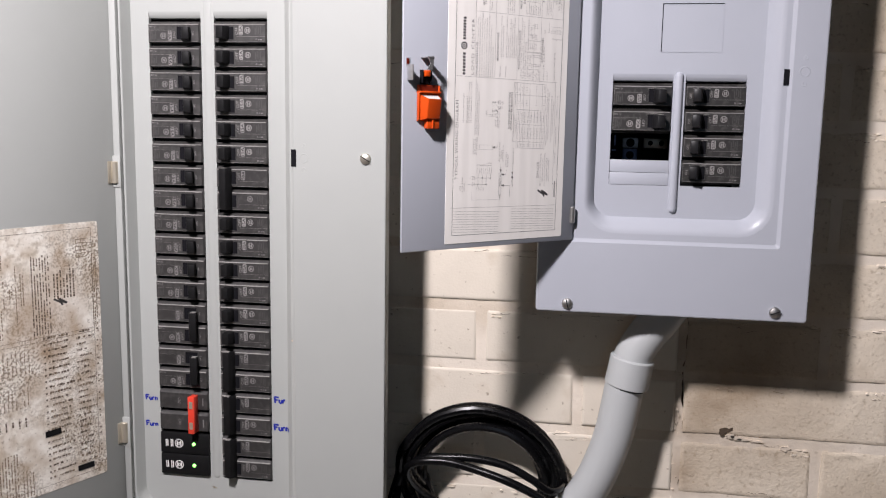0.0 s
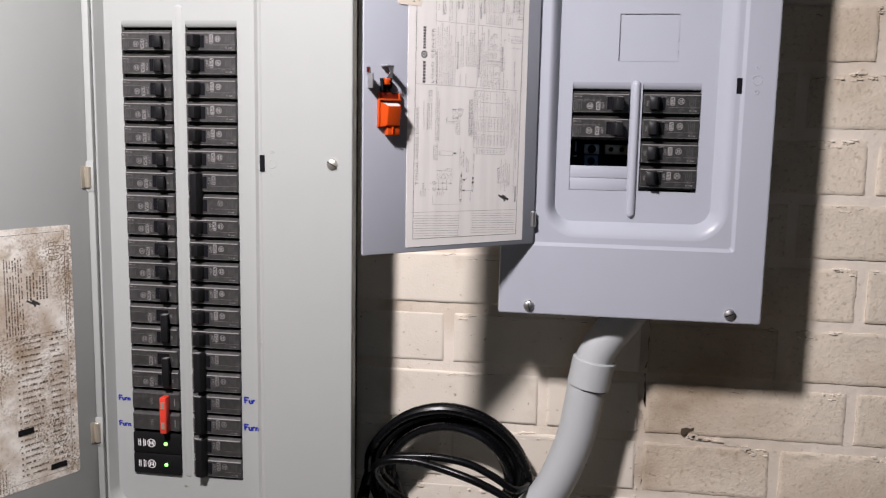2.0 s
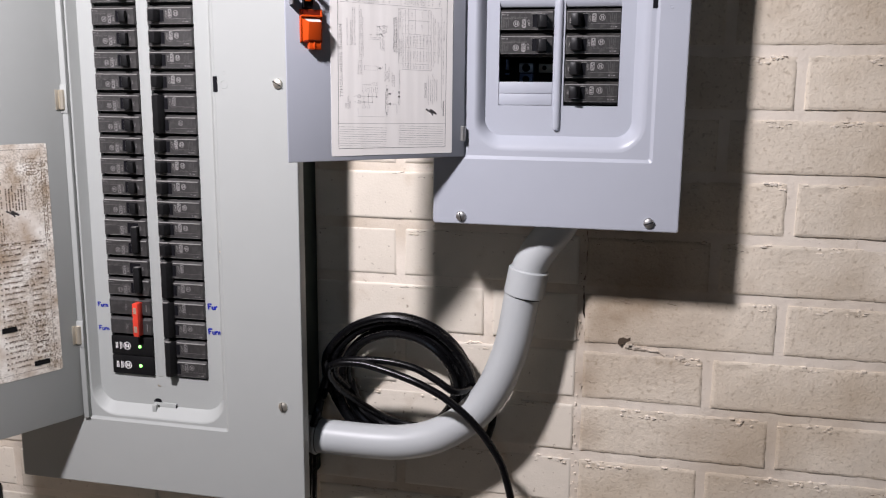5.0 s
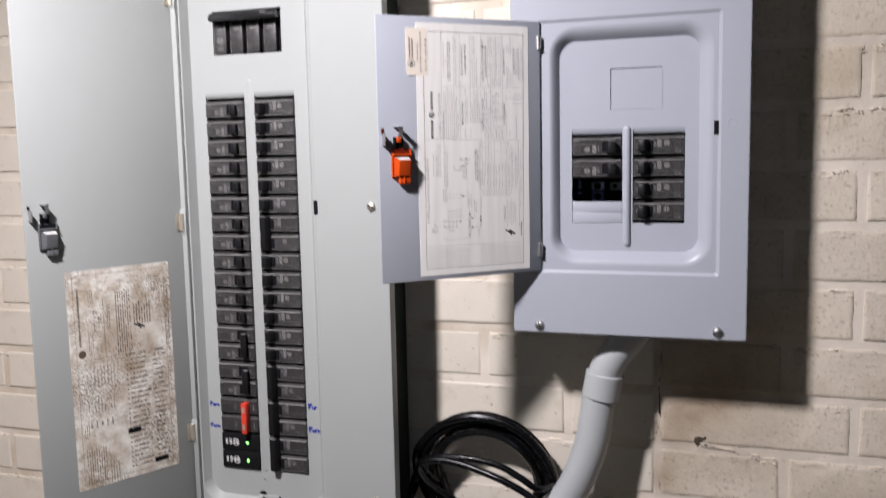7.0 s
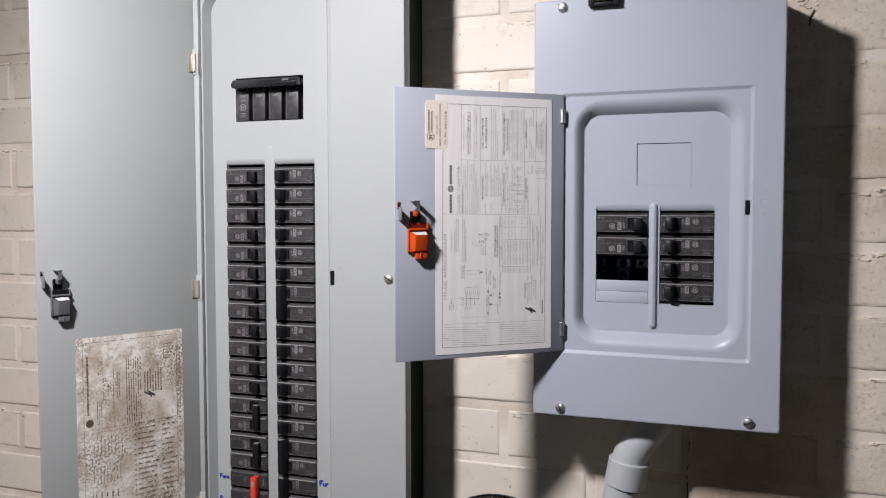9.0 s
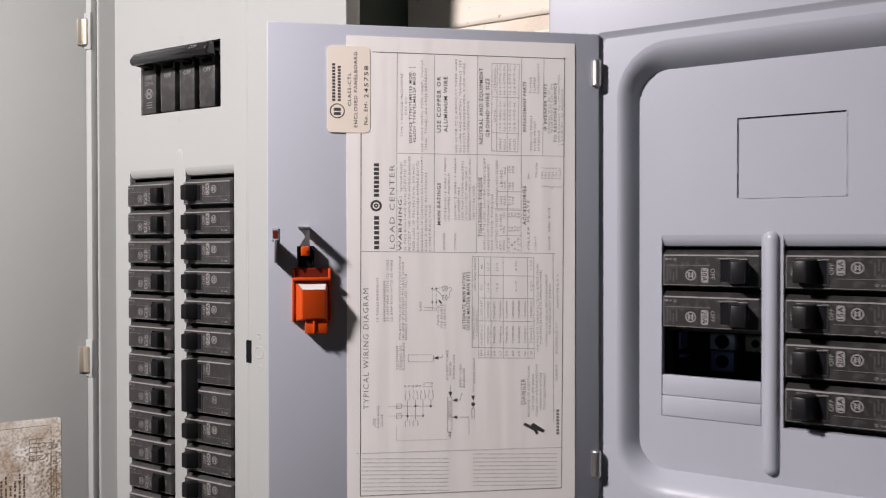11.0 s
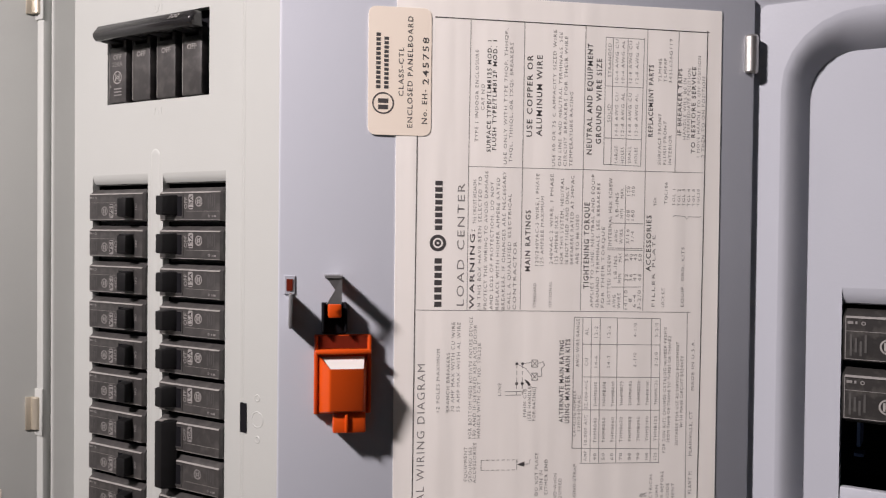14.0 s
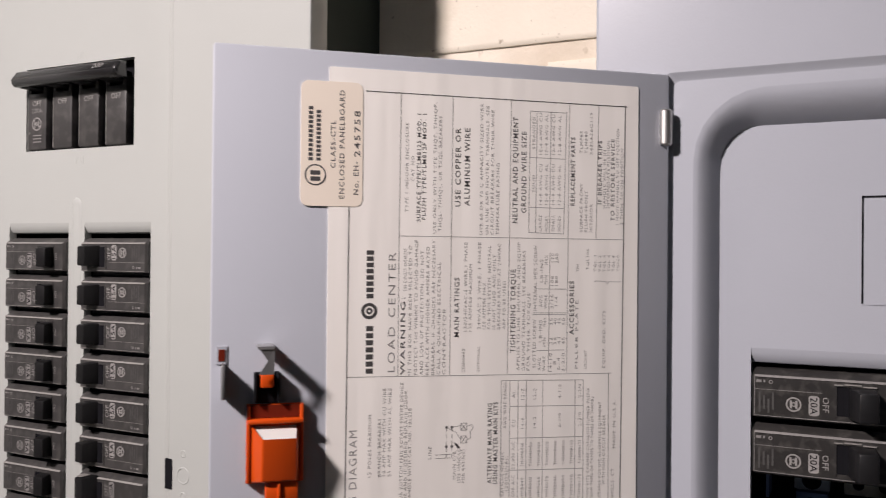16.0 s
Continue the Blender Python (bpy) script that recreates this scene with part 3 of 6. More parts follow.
# ---- doors ----


def door(parent, hinge_x, hinge_y, z0, z1, width, turn, paint, label):
    """A sheet door with rolled edges; in its own space x runs from the hinge to the free edge and y towards the reader."""
    bm = box(new_bm(), 0.0, width, -0.0030, 0.0, z0, z1, bevel=0.0012)
    ob = part("door", bm, paint, parent, label)
    ob.matrix_basis = pose(hinge_x, hinge_y, 0, 0, 0, turn)
    return ob


def knuckle(parent, x, y, z0, z1, r, material, label):
    bm = lathe(new_bm(), [(r * 0.8, z0), (r, z0 + 0.0008), (r, z1 - 0.0008), (r * 0.8, z1)], (x, y, 0), "z", 14)
    return part("hinge", bm, material, parent, label)


big_door = door(big, -0.510, -0.001, 1.0365, 1.847, 0.2069, -116.0, PAINT_OLD, "open door, inside painted grey, with a dirty circuit label")
small_door = door(small, -0.016, -0.001, 1.3822, 1.6756, 0.2014, -138.2, PAINT_NEW, "open door, inside painted blue-grey, with a wiring diagram")
small_door.scale.x = 1.008
for z0, z1 in ((1.726, 1.750), (1.427, 1.451), (1.133, 1.157)):
    knuckle(big_door, 0.002, 0.0022, z0, z1, 0.0042, BRASS, "yellowed steel hinge")
    part("hinge_strap", box(new_bm(), 0.003, 0.010, 0.0, 0.0014, z0, z1, bevel=0.0004), BRASS, big_door)
for z0, z1 in ((1.6415, 1.6580), (1.3985, 1.4150)):
    knuckle(small_door, 0.0022, 0.0004, z0 + 0.0012, z1 + 0.0012, 0.0030, ZINC, "bright steel hinge")
for z in (1.738, 1.439, 1.145):
    part("hinge_plate", box(new_bm(), -0.5112, -0.5022, -0.0050, -0.0030, z - 0.016, z + 0.018, bevel=0.0006), PAINT_OLD, big)
part("hinge_flange", box(new_bm(), -0.5102, -0.5026, -0.0040, 0.0032, 1.034, 1.845, bevel=0.0010), PAINT_OLD, big, "raised hinge strip")

# labels on the doors
LABEL = (0.0160, 0.1556, 1.3872, 1.6688)


def paper(bm, x0, x1, z0, z1, y0, y1, r):
    pts = rounded(x0, x1, z0, z1, r, 4)
    a, b = loop(bm, pts, y0), loop(bm, pts, y1)
    bridge(bm, a, b)
    bm.faces.new(b)
    return bm


part("wiring_label", paper(new_bm(), *LABEL, 0.0, 0.0004, 0.0008), PAPER, small_door, "cream paper label printed with a wiring diagram")
part("approval_sticker", paper(new_bm(), 0.1416, 0.1669, 1.6113, 1.6626, 0.0, 0.00058, 0.003), PEACH, small_door, "peach paper sticker")
part("circuit_label", paper(new_bm(), 0.0252, 0.1640, 1.1055, 1.3880, 0.0, 0.0004, 0.003), PAPER_DIRTY, big_door, "brown-stained paper circuit directory")


def latch(parent, x, z, body, cup, deep, paint):
    """A slide latch in a door: a cut window with a bent tab, a hook, and a moulded thumb piece. x, z: centre of the thumb piece."""
    part("window_frame", box(new_bm(), x + 0.0197, x + 0.0239, 0.0, 0.0005, z + 0.0312, z + 0.0386, bevel=0.0002), paint, parent, sharp=0)
    part("window", box(new_bm(), x + 0.0206, x + 0.0230, 0.0, 0.0008, z + 0.0326, z + 0.0372), deep, parent)
    part("tongue", box(new_bm(), x + 0.0207, x + 0.0221, 0.0, 0.0095, z + 0.0185, z + 0.0318, bevel=0.0005), BRIGHT, parent, "bent steel tongue")
    bm = sheet(new_bm(), [(x + 0.0020, 0.0, z + 0.0392), (x + 0.0085, 0.0, z + 0.0392), (x + 0.0085, 0.0, z + 0.0382), (x + 0.0020, 0.0, z + 0.0382)], 0.0125)
    sheet(bm, [(x + 0.0020, 0.0125, z + 0.0392), (x + 0.0085, 0.0125, z + 0.0392), (x + 0.0046, 0.0110, z + 0.0335), (x + 0.0078, 0.0100, z + 0.0280), (x + 0.0020, 0.0100, z + 0.0280)], -0.0010)
    part("spring", bm, BRIGHT, parent, "bent bright spring clip")
    bm = box(new_bm(), x - 0.0006, x + 0.0093, 0.0, 0.0022, z + 0.0155, z + 0.0280, bevel=0.0006)
    box(bm, x + 0.0083, x + 0.0093, 0.0, 0.0050, z + 0.0165, z + 0.0280, bevel=0.0003)
    box(bm, x - 0.0006, x + 0.0004, 0.0, 0.0050, z + 0.0165, z + 0.0280, bevel=0.0003)
    part("guide", bm, DARK, parent, "black guide")
    part("pin", box(new_bm(), x + 0.0018, x + 0.0070, 0.0, 0.0070, z + 0.0222, z + 0.0278, bevel=0.0008), body, parent)
    # thumb piece: a frame with its slot drawn in dark colour, a hollow wedge open at the top, a tab below
    part("latch_plate", box(new_bm(), x - 0.0103, x + 0.0121, 0.0, 0.0018, z - 0.0165, z + 0.0152, bevel=0.0005), body, parent)
    for x0 in (x - 0.0103, x + 0.0106):
        part("latch_cheek", box(new_bm(), x0, x0 + 0.0015, 0.0, 0.0035, z - 0.0160, z + 0.0150, bevel=0.0005), body, parent)
    part("latch_lip", box(new_bm(), x - 0.0100, x + 0.0118, 0.0, 0.0062, z + 0.0078, z + 0.0096, bevel=0.0006), body, parent)
    bm = new_bm()
    w0, w1 = x - 0.0086, x + 0.0104
    low, top = z - 0.0160, z + 0.0074
    v = [bm.verts.new(p) for p in ((w0, 0.002, low), (w1, 0.002, low), (w0 + 0.0015, 0.0085, low + 0.0015), (w1 - 0.004, 0.0085, low + 0.0015),
                                    (w0, 0.002, top), (w1, 0.002, top), (w0 + 0.0015, 0.0112, top - 0.0045), (w1 - 0.004, 0.0112, top - 0.0045))]
    for q in ((0, 1, 3, 2), (2, 3, 7, 6), (0, 2, 6, 4), (1, 5, 7, 3)):
        bm.faces.new([v[k] for k in q])
    bmesh.ops.recalc_face_normals(bm, faces=bm.faces)
    bmesh.ops.bevel(bm, geom=[e for e in bm.edges if len(e.link_faces) == 2], offset=0.0007, segments=3, profile=0.5, affect="EDGES")
    part("thumb_latch", bm, body, parent, "moulded plastic thumb latch", sharp=50)
    # flat plate in a darker colour paints in the slot's shaded depth
    part("slot_floor", box(new_bm(), x - 0.0087, x + 0.0105, 0.0015, 0.0024, z + 0.0098, z + 0.0148), deep, parent)
    # pale face at the wedge's open top, with its highlight in the colour
    part("latch_inside", sheet(new_bm(), [(w0 + 0.001, 0.0030, top - 0.0008), (w1 - 0.001, 0.0030, top - 0.0008), (w1 - 0.0045, 0.0106, top - 0.0047), (w0 + 0.002, 0.0106, top - 0.0047)]), cup, parent)
    bm = box(new_bm(), x - 0.0080, x + 0.0048, 0.0005, 0.0068, z - 0.0232, z - 0.0150, bevel=0.0008)
    box(bm, x - 0.0010, x + 0.0002, 0.0060, 0.0080, z - 0.0228, z - 0.0155, bevel=0.0004)
    part("latch_tab", bm, body, parent)


latch(small_door, 0.1752, 1.5162, ORANGE, CUP, RED_DARK, PAINT_NEW)
latch(big_door, 0.1794, 1.4350, GREY_PLASTIC, CUP, DARK, PAINT_OLD)

# ---- breakers ----
PITCH = 0.0254
MID = 0.0098    # height of the printing on a breaker


def breaker_case(bm, w, h=PITCH):
    """A breaker's front, x 0..w, z 0..h, plateau at y = 0, with chamfered shoulders."""
    prof = [(0.0003, 0.024), (0.0003, 0.0100), (0.0026, 0.0092), (0.0030, 0.0006), (0.0036, 0.0), (h - 0.0040, 0.0), (h - 0.0036, 0.0003), (h - 0.0010, 0.0038), (h - 0.0004, 0.0046), (h - 0.0004, 0.024)]
    ends = []
    for x, inset in ((0.0, 0.0016), (0.0012, 0.0), (w - 0.0012, 0.0), (w, 0.0016)):
        ends.append([bm.verts.new((x, y + inset, z)) for z, y in prof])
    for a, b in zip(ends, ends[1:]):
        for k in range(len(prof) - 1):
            bm.faces.new((a[k], a[k + 1], b[k + 1], b[k]))
    bm.faces.new(ends[0])
    bm.faces.new(ends[-1])
    return bm


def breaker(rating, tall=1, worn=False, ring=True, turned=False, label="", group="", blank=False, fresh=False):
    """A plug-in breaker; turned: its handle lies to the other side. tall: poles under one handle."""
    w = 0.0585
    b = thing("circuit_breaker", pose(0, 0, 0), label, "circuit breaker", group)
    spin = Matrix.Translation((w / 2, 0, PITCH / 2)) @ Euler((0, math.pi, 0)).to_matrix().to_4x4() @ Matrix.Translation((-w / 2 + 0.0025, 0, -PITCH / 2)) if turned else Matrix.Identity(4)
    for k in range(tall):
        lift = Matrix.Translation((0, 0, -PITCH * k)) @ spin
        bm = breaker_case(new_bm(), w)
        bmesh.ops.translate(bm, vec=(0, 0, -PITCH * k), verts=bm.verts)
        part("case", bm, BLACK_NEW if fresh else BLACK, b)
        push = Matrix.Translation((0.0022 if fresh and not turned else 0.0, 0, 0))
        low, top = 0.0036 - PITCH * k, PITCH - 0.0040 - PITCH * k
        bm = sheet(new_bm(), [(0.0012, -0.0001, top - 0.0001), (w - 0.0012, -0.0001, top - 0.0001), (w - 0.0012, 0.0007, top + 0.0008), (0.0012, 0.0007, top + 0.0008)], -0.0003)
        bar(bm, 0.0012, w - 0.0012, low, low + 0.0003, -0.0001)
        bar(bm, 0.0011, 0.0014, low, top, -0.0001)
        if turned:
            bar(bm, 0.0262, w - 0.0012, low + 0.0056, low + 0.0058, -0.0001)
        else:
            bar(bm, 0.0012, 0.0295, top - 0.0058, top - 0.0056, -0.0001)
        part("dusty_edge", bm, FADED if fresh else DUST_LIT, b)
        bm = box(new_bm(), 0.0322, 0.0332, -0.0005, 0.001, 0.0055, PITCH - 0.0055)
        box(bm, 0.0478, 0.0488, -0.0004, 0.001, 0.0055, PITCH - 0.0055)
        box(bm, 0.0322, 0.0485, -0.0006, 0.001, PITCH - 0.0062, PITCH - 0.0052)
        bmesh.ops.transform(bm, matrix=lift @ push, verts=bm.verts)
        part("handle_rim", bm, BLACK_NEW if fresh else BLACK, b)
        bm = box(new_bm(), 0.0332, 0.0478, -0.0002, 0.0012, 0.0062, PITCH - 0.0062)
        bmesh.ops.transform(bm, matrix=lift @ push, verts=bm.verts)
        part("handle_well", bm, DARK, b)
        if fresh:
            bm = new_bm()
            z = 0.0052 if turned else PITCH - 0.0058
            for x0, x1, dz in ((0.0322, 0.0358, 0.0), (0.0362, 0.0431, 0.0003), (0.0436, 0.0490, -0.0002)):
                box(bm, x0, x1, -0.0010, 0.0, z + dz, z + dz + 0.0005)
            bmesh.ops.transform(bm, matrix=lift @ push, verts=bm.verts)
            part("dusty_rim", bm, DUST_LIT, b, "scuffed pale rim over the toggle")
        bm, pill = new_bm(), new_bm()
        y = -0.00025
        tight, half = (0.0010, 0.0044) if fresh else (0.0, 0.0050)
        if not blank or k == 0:
            letters(bm, "OFF", lift @ upright(0.0300 + tight, y, MID + 0.0008, -90), length=0.0066 if fresh else 0.0078, height=0.0026 if fresh else 0.0030)
            f = loop(pill, rounded(0.0230 + tight, 0.0274 + tight, MID - half, MID + half, 0.0012, 3), y)
            pill.faces.new(f)
            bmesh.ops.transform(pill, matrix=lift, verts=pill.verts)
        if ring and not (tall > 1 and k == 0):
            ring_bm = new_bm()
            annulus(ring_bm, 0.0178, MID, y, 0.0026, 0.0033)
            annulus(ring_bm, 0.0178, MID, y, 0.0006, 0.0011, 8)
            bar(ring_bm, 0.0162, 0.0171, MID - 0.0018, MID + 0.0018, y)
            bar(ring_bm, 0.0185, 0.0194, MID - 0.0018, MID + 0.0018, y)
            bmesh.ops.transform(ring_bm, matrix=lift, verts=ring_bm.verts)
            part("maker_mark", ring_bm, FADED if worn else PRINT, b, sharp=0)
            small_print = new_bm()
            bar(small_print, 0.0020, 0.0042, PITCH - 0.0066, PITCH - 0.0054, y)
            bar(small_print, 0.0050, 0.0058, PITCH - 0.0066, PITCH - 0.0054, y)
            annulus(small_print, 0.0082, PITCH - 0.0062, y, 0.0005, 0.0009, 10)
            faint = new_bm()
            for q in range(4):
                bar(faint, 0.0030 + q * 0.0019, 0.0039 + q * 0.0019, 0.0052 + (q % 2) * 0.0015, 0.0144 - (q * 7 % 3) * 0.0014, y)
            bmesh.ops.transform(faint, matrix=lift, verts=faint.verts)
            part("small_print", faint, FAINT, b, sharp=0)
            bmesh.ops.transform(small_print, matrix=lift, verts=small_print.verts)
            part("small_print", small_print, FADED, b, sharp=0)
        part("off_mark", bm, FADED if worn else PRINT, b, sharp=0)
        bm = new_bm()
        letters(bm, "ON", lift @ upright(0.0512, y, PITCH / 2, -90), length=0.0045, height=0.0022)
        part("on_mark", bm, FADED if worn else PRINT, b, sharp=0)
        if len(pill.faces):
            part("rating_patch", pill, FADED if worn else PRINT, b, sharp=0)
            part("rating", letters(new_bm(), rating, lift @ upright(0.0252 + tight, y - 0.0002, MID, -90), length=half * 1.68, height=half * 0.68), DARK, b, sharp=0)
        else:
            pill.free()
    # the toggle, thrown towards the middle rib
    z0, z1 = 0.0050 - PITCH * (tall - 1), PITCH - 0.0062
    if tall > 1:
        z0, z1 = (z0 - 0.003, z1 + 0.003) if turned else (z0 + 0.003, z1 - 0.004)
    bm = new_bm()
    v = [bm.verts.new(p) for p in ((0.0375, 0.001, z0), (0.0482, 0.001, z0), (0.0500, -0.0082, z0 + 0.0008), (0.0422, -0.0092, z0 + 0.0008),
                                    (0.0375, 0.001, z1), (0.0482, 0.001, z1), (0.0500, -0.0082, z1 - 0.0008), (0.0422, -0.0092, z1 - 0.0008))]
    for q in ((3, 2, 1, 0), (4, 5, 6, 7), (0, 1, 5, 4), (1, 2, 6, 5), (2, 3, 7, 6), (3, 0, 4, 7)):
        bm.faces.new([v[k] for k in q])
    bmesh.ops.bevel(bm, geom=bm.edges[:], offset=0.0009, segments=2, profile=0.5, affect="EDGES")
    # thin pale cap on tied toggles, painting in their lit tops
    crown = new_bm()
    if tall > 1:
        z = z0 - 0.0002 if turned else z1 - 0.0002
        box(crown, 0.0430, 0.0486, -0.0078, -0.0012, z, z + 0.0004)
    if fresh:
        bmesh.ops.transform(bm, matrix=push @ Matrix.Diagonal((1, 1.35, 1, 1)), verts=bm.verts)
    if turned:
        turn_all = Matrix.Translation((w / 2, 0, PITCH / 2 - PITCH * (tall - 1) / 2)) @ Euler((0, math.pi, 0)).to_matrix().to_4x4() @ Matrix.Translation((-w / 2 + 0.0025, 0, -PITCH / 2 + PITCH * (tall - 1) / 2))
        bmesh.ops.transform(bm, matrix=turn_all, verts=bm.verts)
        bmesh.ops.transform(crown, matrix=turn_all, verts=crown.verts)
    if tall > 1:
        part("dusty_edge", crown, DUST_LIT, b)
    else:
        crown.free()
    part("toggle", bm, HANDLE_NEW if fresh else HANDLE, b, "black toggle switched on")
    return b


FACE = 0.0135   # how far the breaker fronts lie behind the cover's front
ROW = (CZ1 - CZ0) / 20
GROUP = "breakers in the tall panel"


def at_row(col, row):
    """The place of a breaker in the tall panel, row counted from the top."""
    return pose(col[0] + 0.0003, LY + FACE, CZ1 - ROW * row)


one = {}
for rating in ("15A", "20A"):
    for turned in (False, True):
        one[rating, turned] = breaker(rating, turned=turned, worn=not turned, label=f"dusty black single breaker rated {rating}, switched on", group=GROUP)
two = {(r, t): breaker(r, tall=2, turned=t, worn=True, label=f"black double breaker rated {r} with one tied toggle", group=GROUP, blank=bl)
       for r, t, bl in (("30A", False, False), ("50A", True, True), ("60A", True, False))}
used = set()


def place(src, m):
    if src.name in used:
        return copy_thing(src, m)
    used.add(src.name)
    src.matrix_basis = m
    return src


for row in range(1, 13):
    place(one["15A" if row < 10 else "20A", False], at_row(C1, row))
for row in (14, 16):
    place(two["30A", False], at_row(C1, row - 1))
for row in (1, 2, 3, 4, 5, 6, 9):
    place(one["15A", True], at_row(C2, row))
for row in (10, 11, 12, 13, 14):
    place(one["20A", True], at_row(C2, row))
place(two["50A", True], at_row(C2, 7))
for row in (15, 17, 19):
    place(two["60A", True], at_row(C2, row))

# a double breaker with a red lock clip
lock = thing("circuit_breaker", at_row(C1, 17), "black double breaker held by a red lock clip", "circuit breaker", GROUP)
for k in range(2):
    bm = breaker_case(new_bm(), 0.0585)
    bmesh.ops.translate(bm, vec=(0, 0, -PITCH * k), verts=bm.verts)
    part("case", bm, BLACK, lock)
    bm = letters(new_bm(), "CBO", upright(0.0245, -0.00025, PITCH / 2 - PITCH * k, -90), length=0.007, height=0.0030)
    part("printing", bm, FADED, lock, sharp=0)
    bm = new_bm()
    bar(bm, 0.0520, 0.0532, 0.008 - PITCH * k, 0.017 - PITCH * k, -0.00025)
    part("on_mark", bm, FADED, lock, sharp=0)
bm = box(new_bm(), 0.0390, 0.0468, -0.0110, 0.001, 0.0032 - PITCH, PITCH - 0.0046, bevel=0.0012)
clip = part("lock_clip", bm, RED, lock, "glossy red plastic lock clip")
bm = box(new_bm(), 0.0409, 0.0449, -0.0113, -0.010, 0.0075, 0.0155)
box(bm, 0.0409, 0.0449, -0.0113, -0.010, -0.0165, -0.0085)
part("clip_window", bm, BRASS, clip)

# surge protector with two lit lamps
surge = thing("surge_protector", at_row(C1, 19), "black surge protector module with two lit green lamps", "surge protector")
for k in range(2):
    bm = box(new_bm(), 0.0, 0.0585, 0.0, 0.02, 0.0004 - PITCH * k, PITCH - 0.0004 - PITCH * k, bevel=0.0012)
    part("case", bm, HANDLE, surge)
    bm = new_bm()
    y, zc = -0.0003, PITCH / 2 - PITCH * k
    annulus(bm, 0.0225, zc, y, 0.0042, 0.0052, 24)
    annulus(bm, 0.0225, zc, y, 0.0008, 0.0018, 10)
    bar(bm, 0.0196, 0.0210, zc - 0.003, zc + 0.003, y)
    bar(bm, 0.0240, 0.0254, zc - 0.003, zc + 0.003, y)
    for x, half in ((0.0070, 0.0040), (0.0090, 0.0040), (0.0130, 0.0046), (0.0150, 0.0040)):
        bar(bm, x - 0.0006, x + 0.0006, zc - half, zc + half, y)
    part("printing", bm, WHITE, surge, sharp=0)
    part("lamp", lathe(new_bm(), [(0.0020, 0.001), (0.0020, -0.0008), (0.0013, -0.0017), (0.0003, -0.0020)], (0.0405, 0, zc), n=14), LED, surge, "lit green indicator lamp")

# the main switch: four poles under one bar
main = thing("main_breaker", pose(MAIN[0], LY + 0.0195, MAIN[2]), "black four-pole main breaker with a wide bar handle", "circuit breaker")
mw, mh = MAIN[1] - MAIN[0], MAIN[3] - MAIN[2]
part("case", box(new_bm(), 0.0005, mw - 0.0005, 0.006, 0.03, 0.0005, mh - 0.0005), DARK, main)
for k in range(4):
    x0 = 0.0008 + k * 0.0249
    bm = box(new_bm(), x0, x0 + 0.0182, -0.0020, 0.010, 0.0012, mh - 0.0160, bevel=0.0006)
    box(bm, x0, x0 + 0.0030, -0.0020, 0.010, mh - 0.0168, mh - 0.0100, bevel=0.0004)
    box(bm, x0 + 0.0152, x0 + 0.0182, -0.0020, 0.010, mh - 0.0168, mh - 0.0100, bevel=0.0004)
    part("pole", bm, BLACK, main)
    part("dusty_edge", box(new_bm(), x0 + 0.0003, x0 + 0.0007, -0.0021, 0.0, 0.0020, mh - 0.0110), DUST_LIT, main)
    bm = letters(new_bm(), "OFF", upright(x0 + 0.0095, -0.0023, mh - 0.0228), length=0.0088, height=0.0036)
    part("off_mark", bm, PRINT, main, sharp=0)
    if k == 0:
        bm = letters(new_bm(), "22KA", upright(x0 + 0.0095, -0.0023, mh - 0.0278), length=0.0105, height=0.0032)
        for q in range(3):
            bar(bm, x0 + 0.0060, x0 + 0.0140, 0.0060 + q * 0.0022, 0.0068 + q * 0.0022, -0.0023)
        bar(bm, x0 + 0.0015, x0 + 0.0030, 0.0120, 0.0136, -0.0023)
        part("small_print", bm, FADED, main, sharp=0)
        bm = new_bm()
        annulus(bm, x0 + 0.0095, 0.0188, -0.0023, 0.0038, 0.0046)
        annulus(bm, x0 + 0.0095, 0.0188, -0.0023, 0.0006, 0.0013, 8)
        bar(bm, x0 + 0.0072, x0 + 0.0080, 0.0163, 0.0213, -0.0023)
        bar(bm, x0 + 0.0110, x0 + 0.0118, 0.0163, 0.0213, -0.0023)
        part("maker_mark", bm, PRINT, main, sharp=0)
    part("arm", box(new_bm(), x0 + 0.004, x0 + 0.015, -0.012, 0.008, mh - 0.0140, mh - 0.0060, bevel=0.001), HANDLE, main)
# the bar: a tapered beam with a sloped printed top facet and rounded ends
bm = new_bm()
prof = ((-0.0060, -0.0134), (-0.0150, -0.0134), (-0.0168, -0.0114), (-0.0172, -0.0084), (-0.0130, -0.0028), (-0.0070, -0.0024))
rings = []
for x, shrink in ((0.0012, 0.62), (0.0018, 0.84), (0.0036, 1.0), (mw - 0.0042, 1.0), (mw - 0.0022, 0.86), (mw - 0.0014, 0.62)):
    rings.append([bm.verts.new((x, -0.0110 + (y + 0.0110) * shrink, mh - 0.0080 + (z + 0.0080) * shrink)) for y, z in prof])
for a, b in zip(rings, rings[1:]):
    for k in range(len(prof)):
        bm.faces.new((a[k], a[(k + 1) % len(prof)], b[(k + 1) % len(prof)], b[k]))
bm.faces.new(rings[0])
bm.faces.new(rings[-1])
bmesh.ops.recalc_face_normals(bm, faces=bm.faces)
bmesh.ops.bevel(bm, geom=[e for e in bm.edges if abs(e.verts[0].co.x - e.verts[1].co.x) > 0.05], offset=0.0006, segments=2, profile=0.5, affect="EDGES")
grip = part("bar_handle", bm, GLOSS, main, "glossy black bar handle", sharp=25)
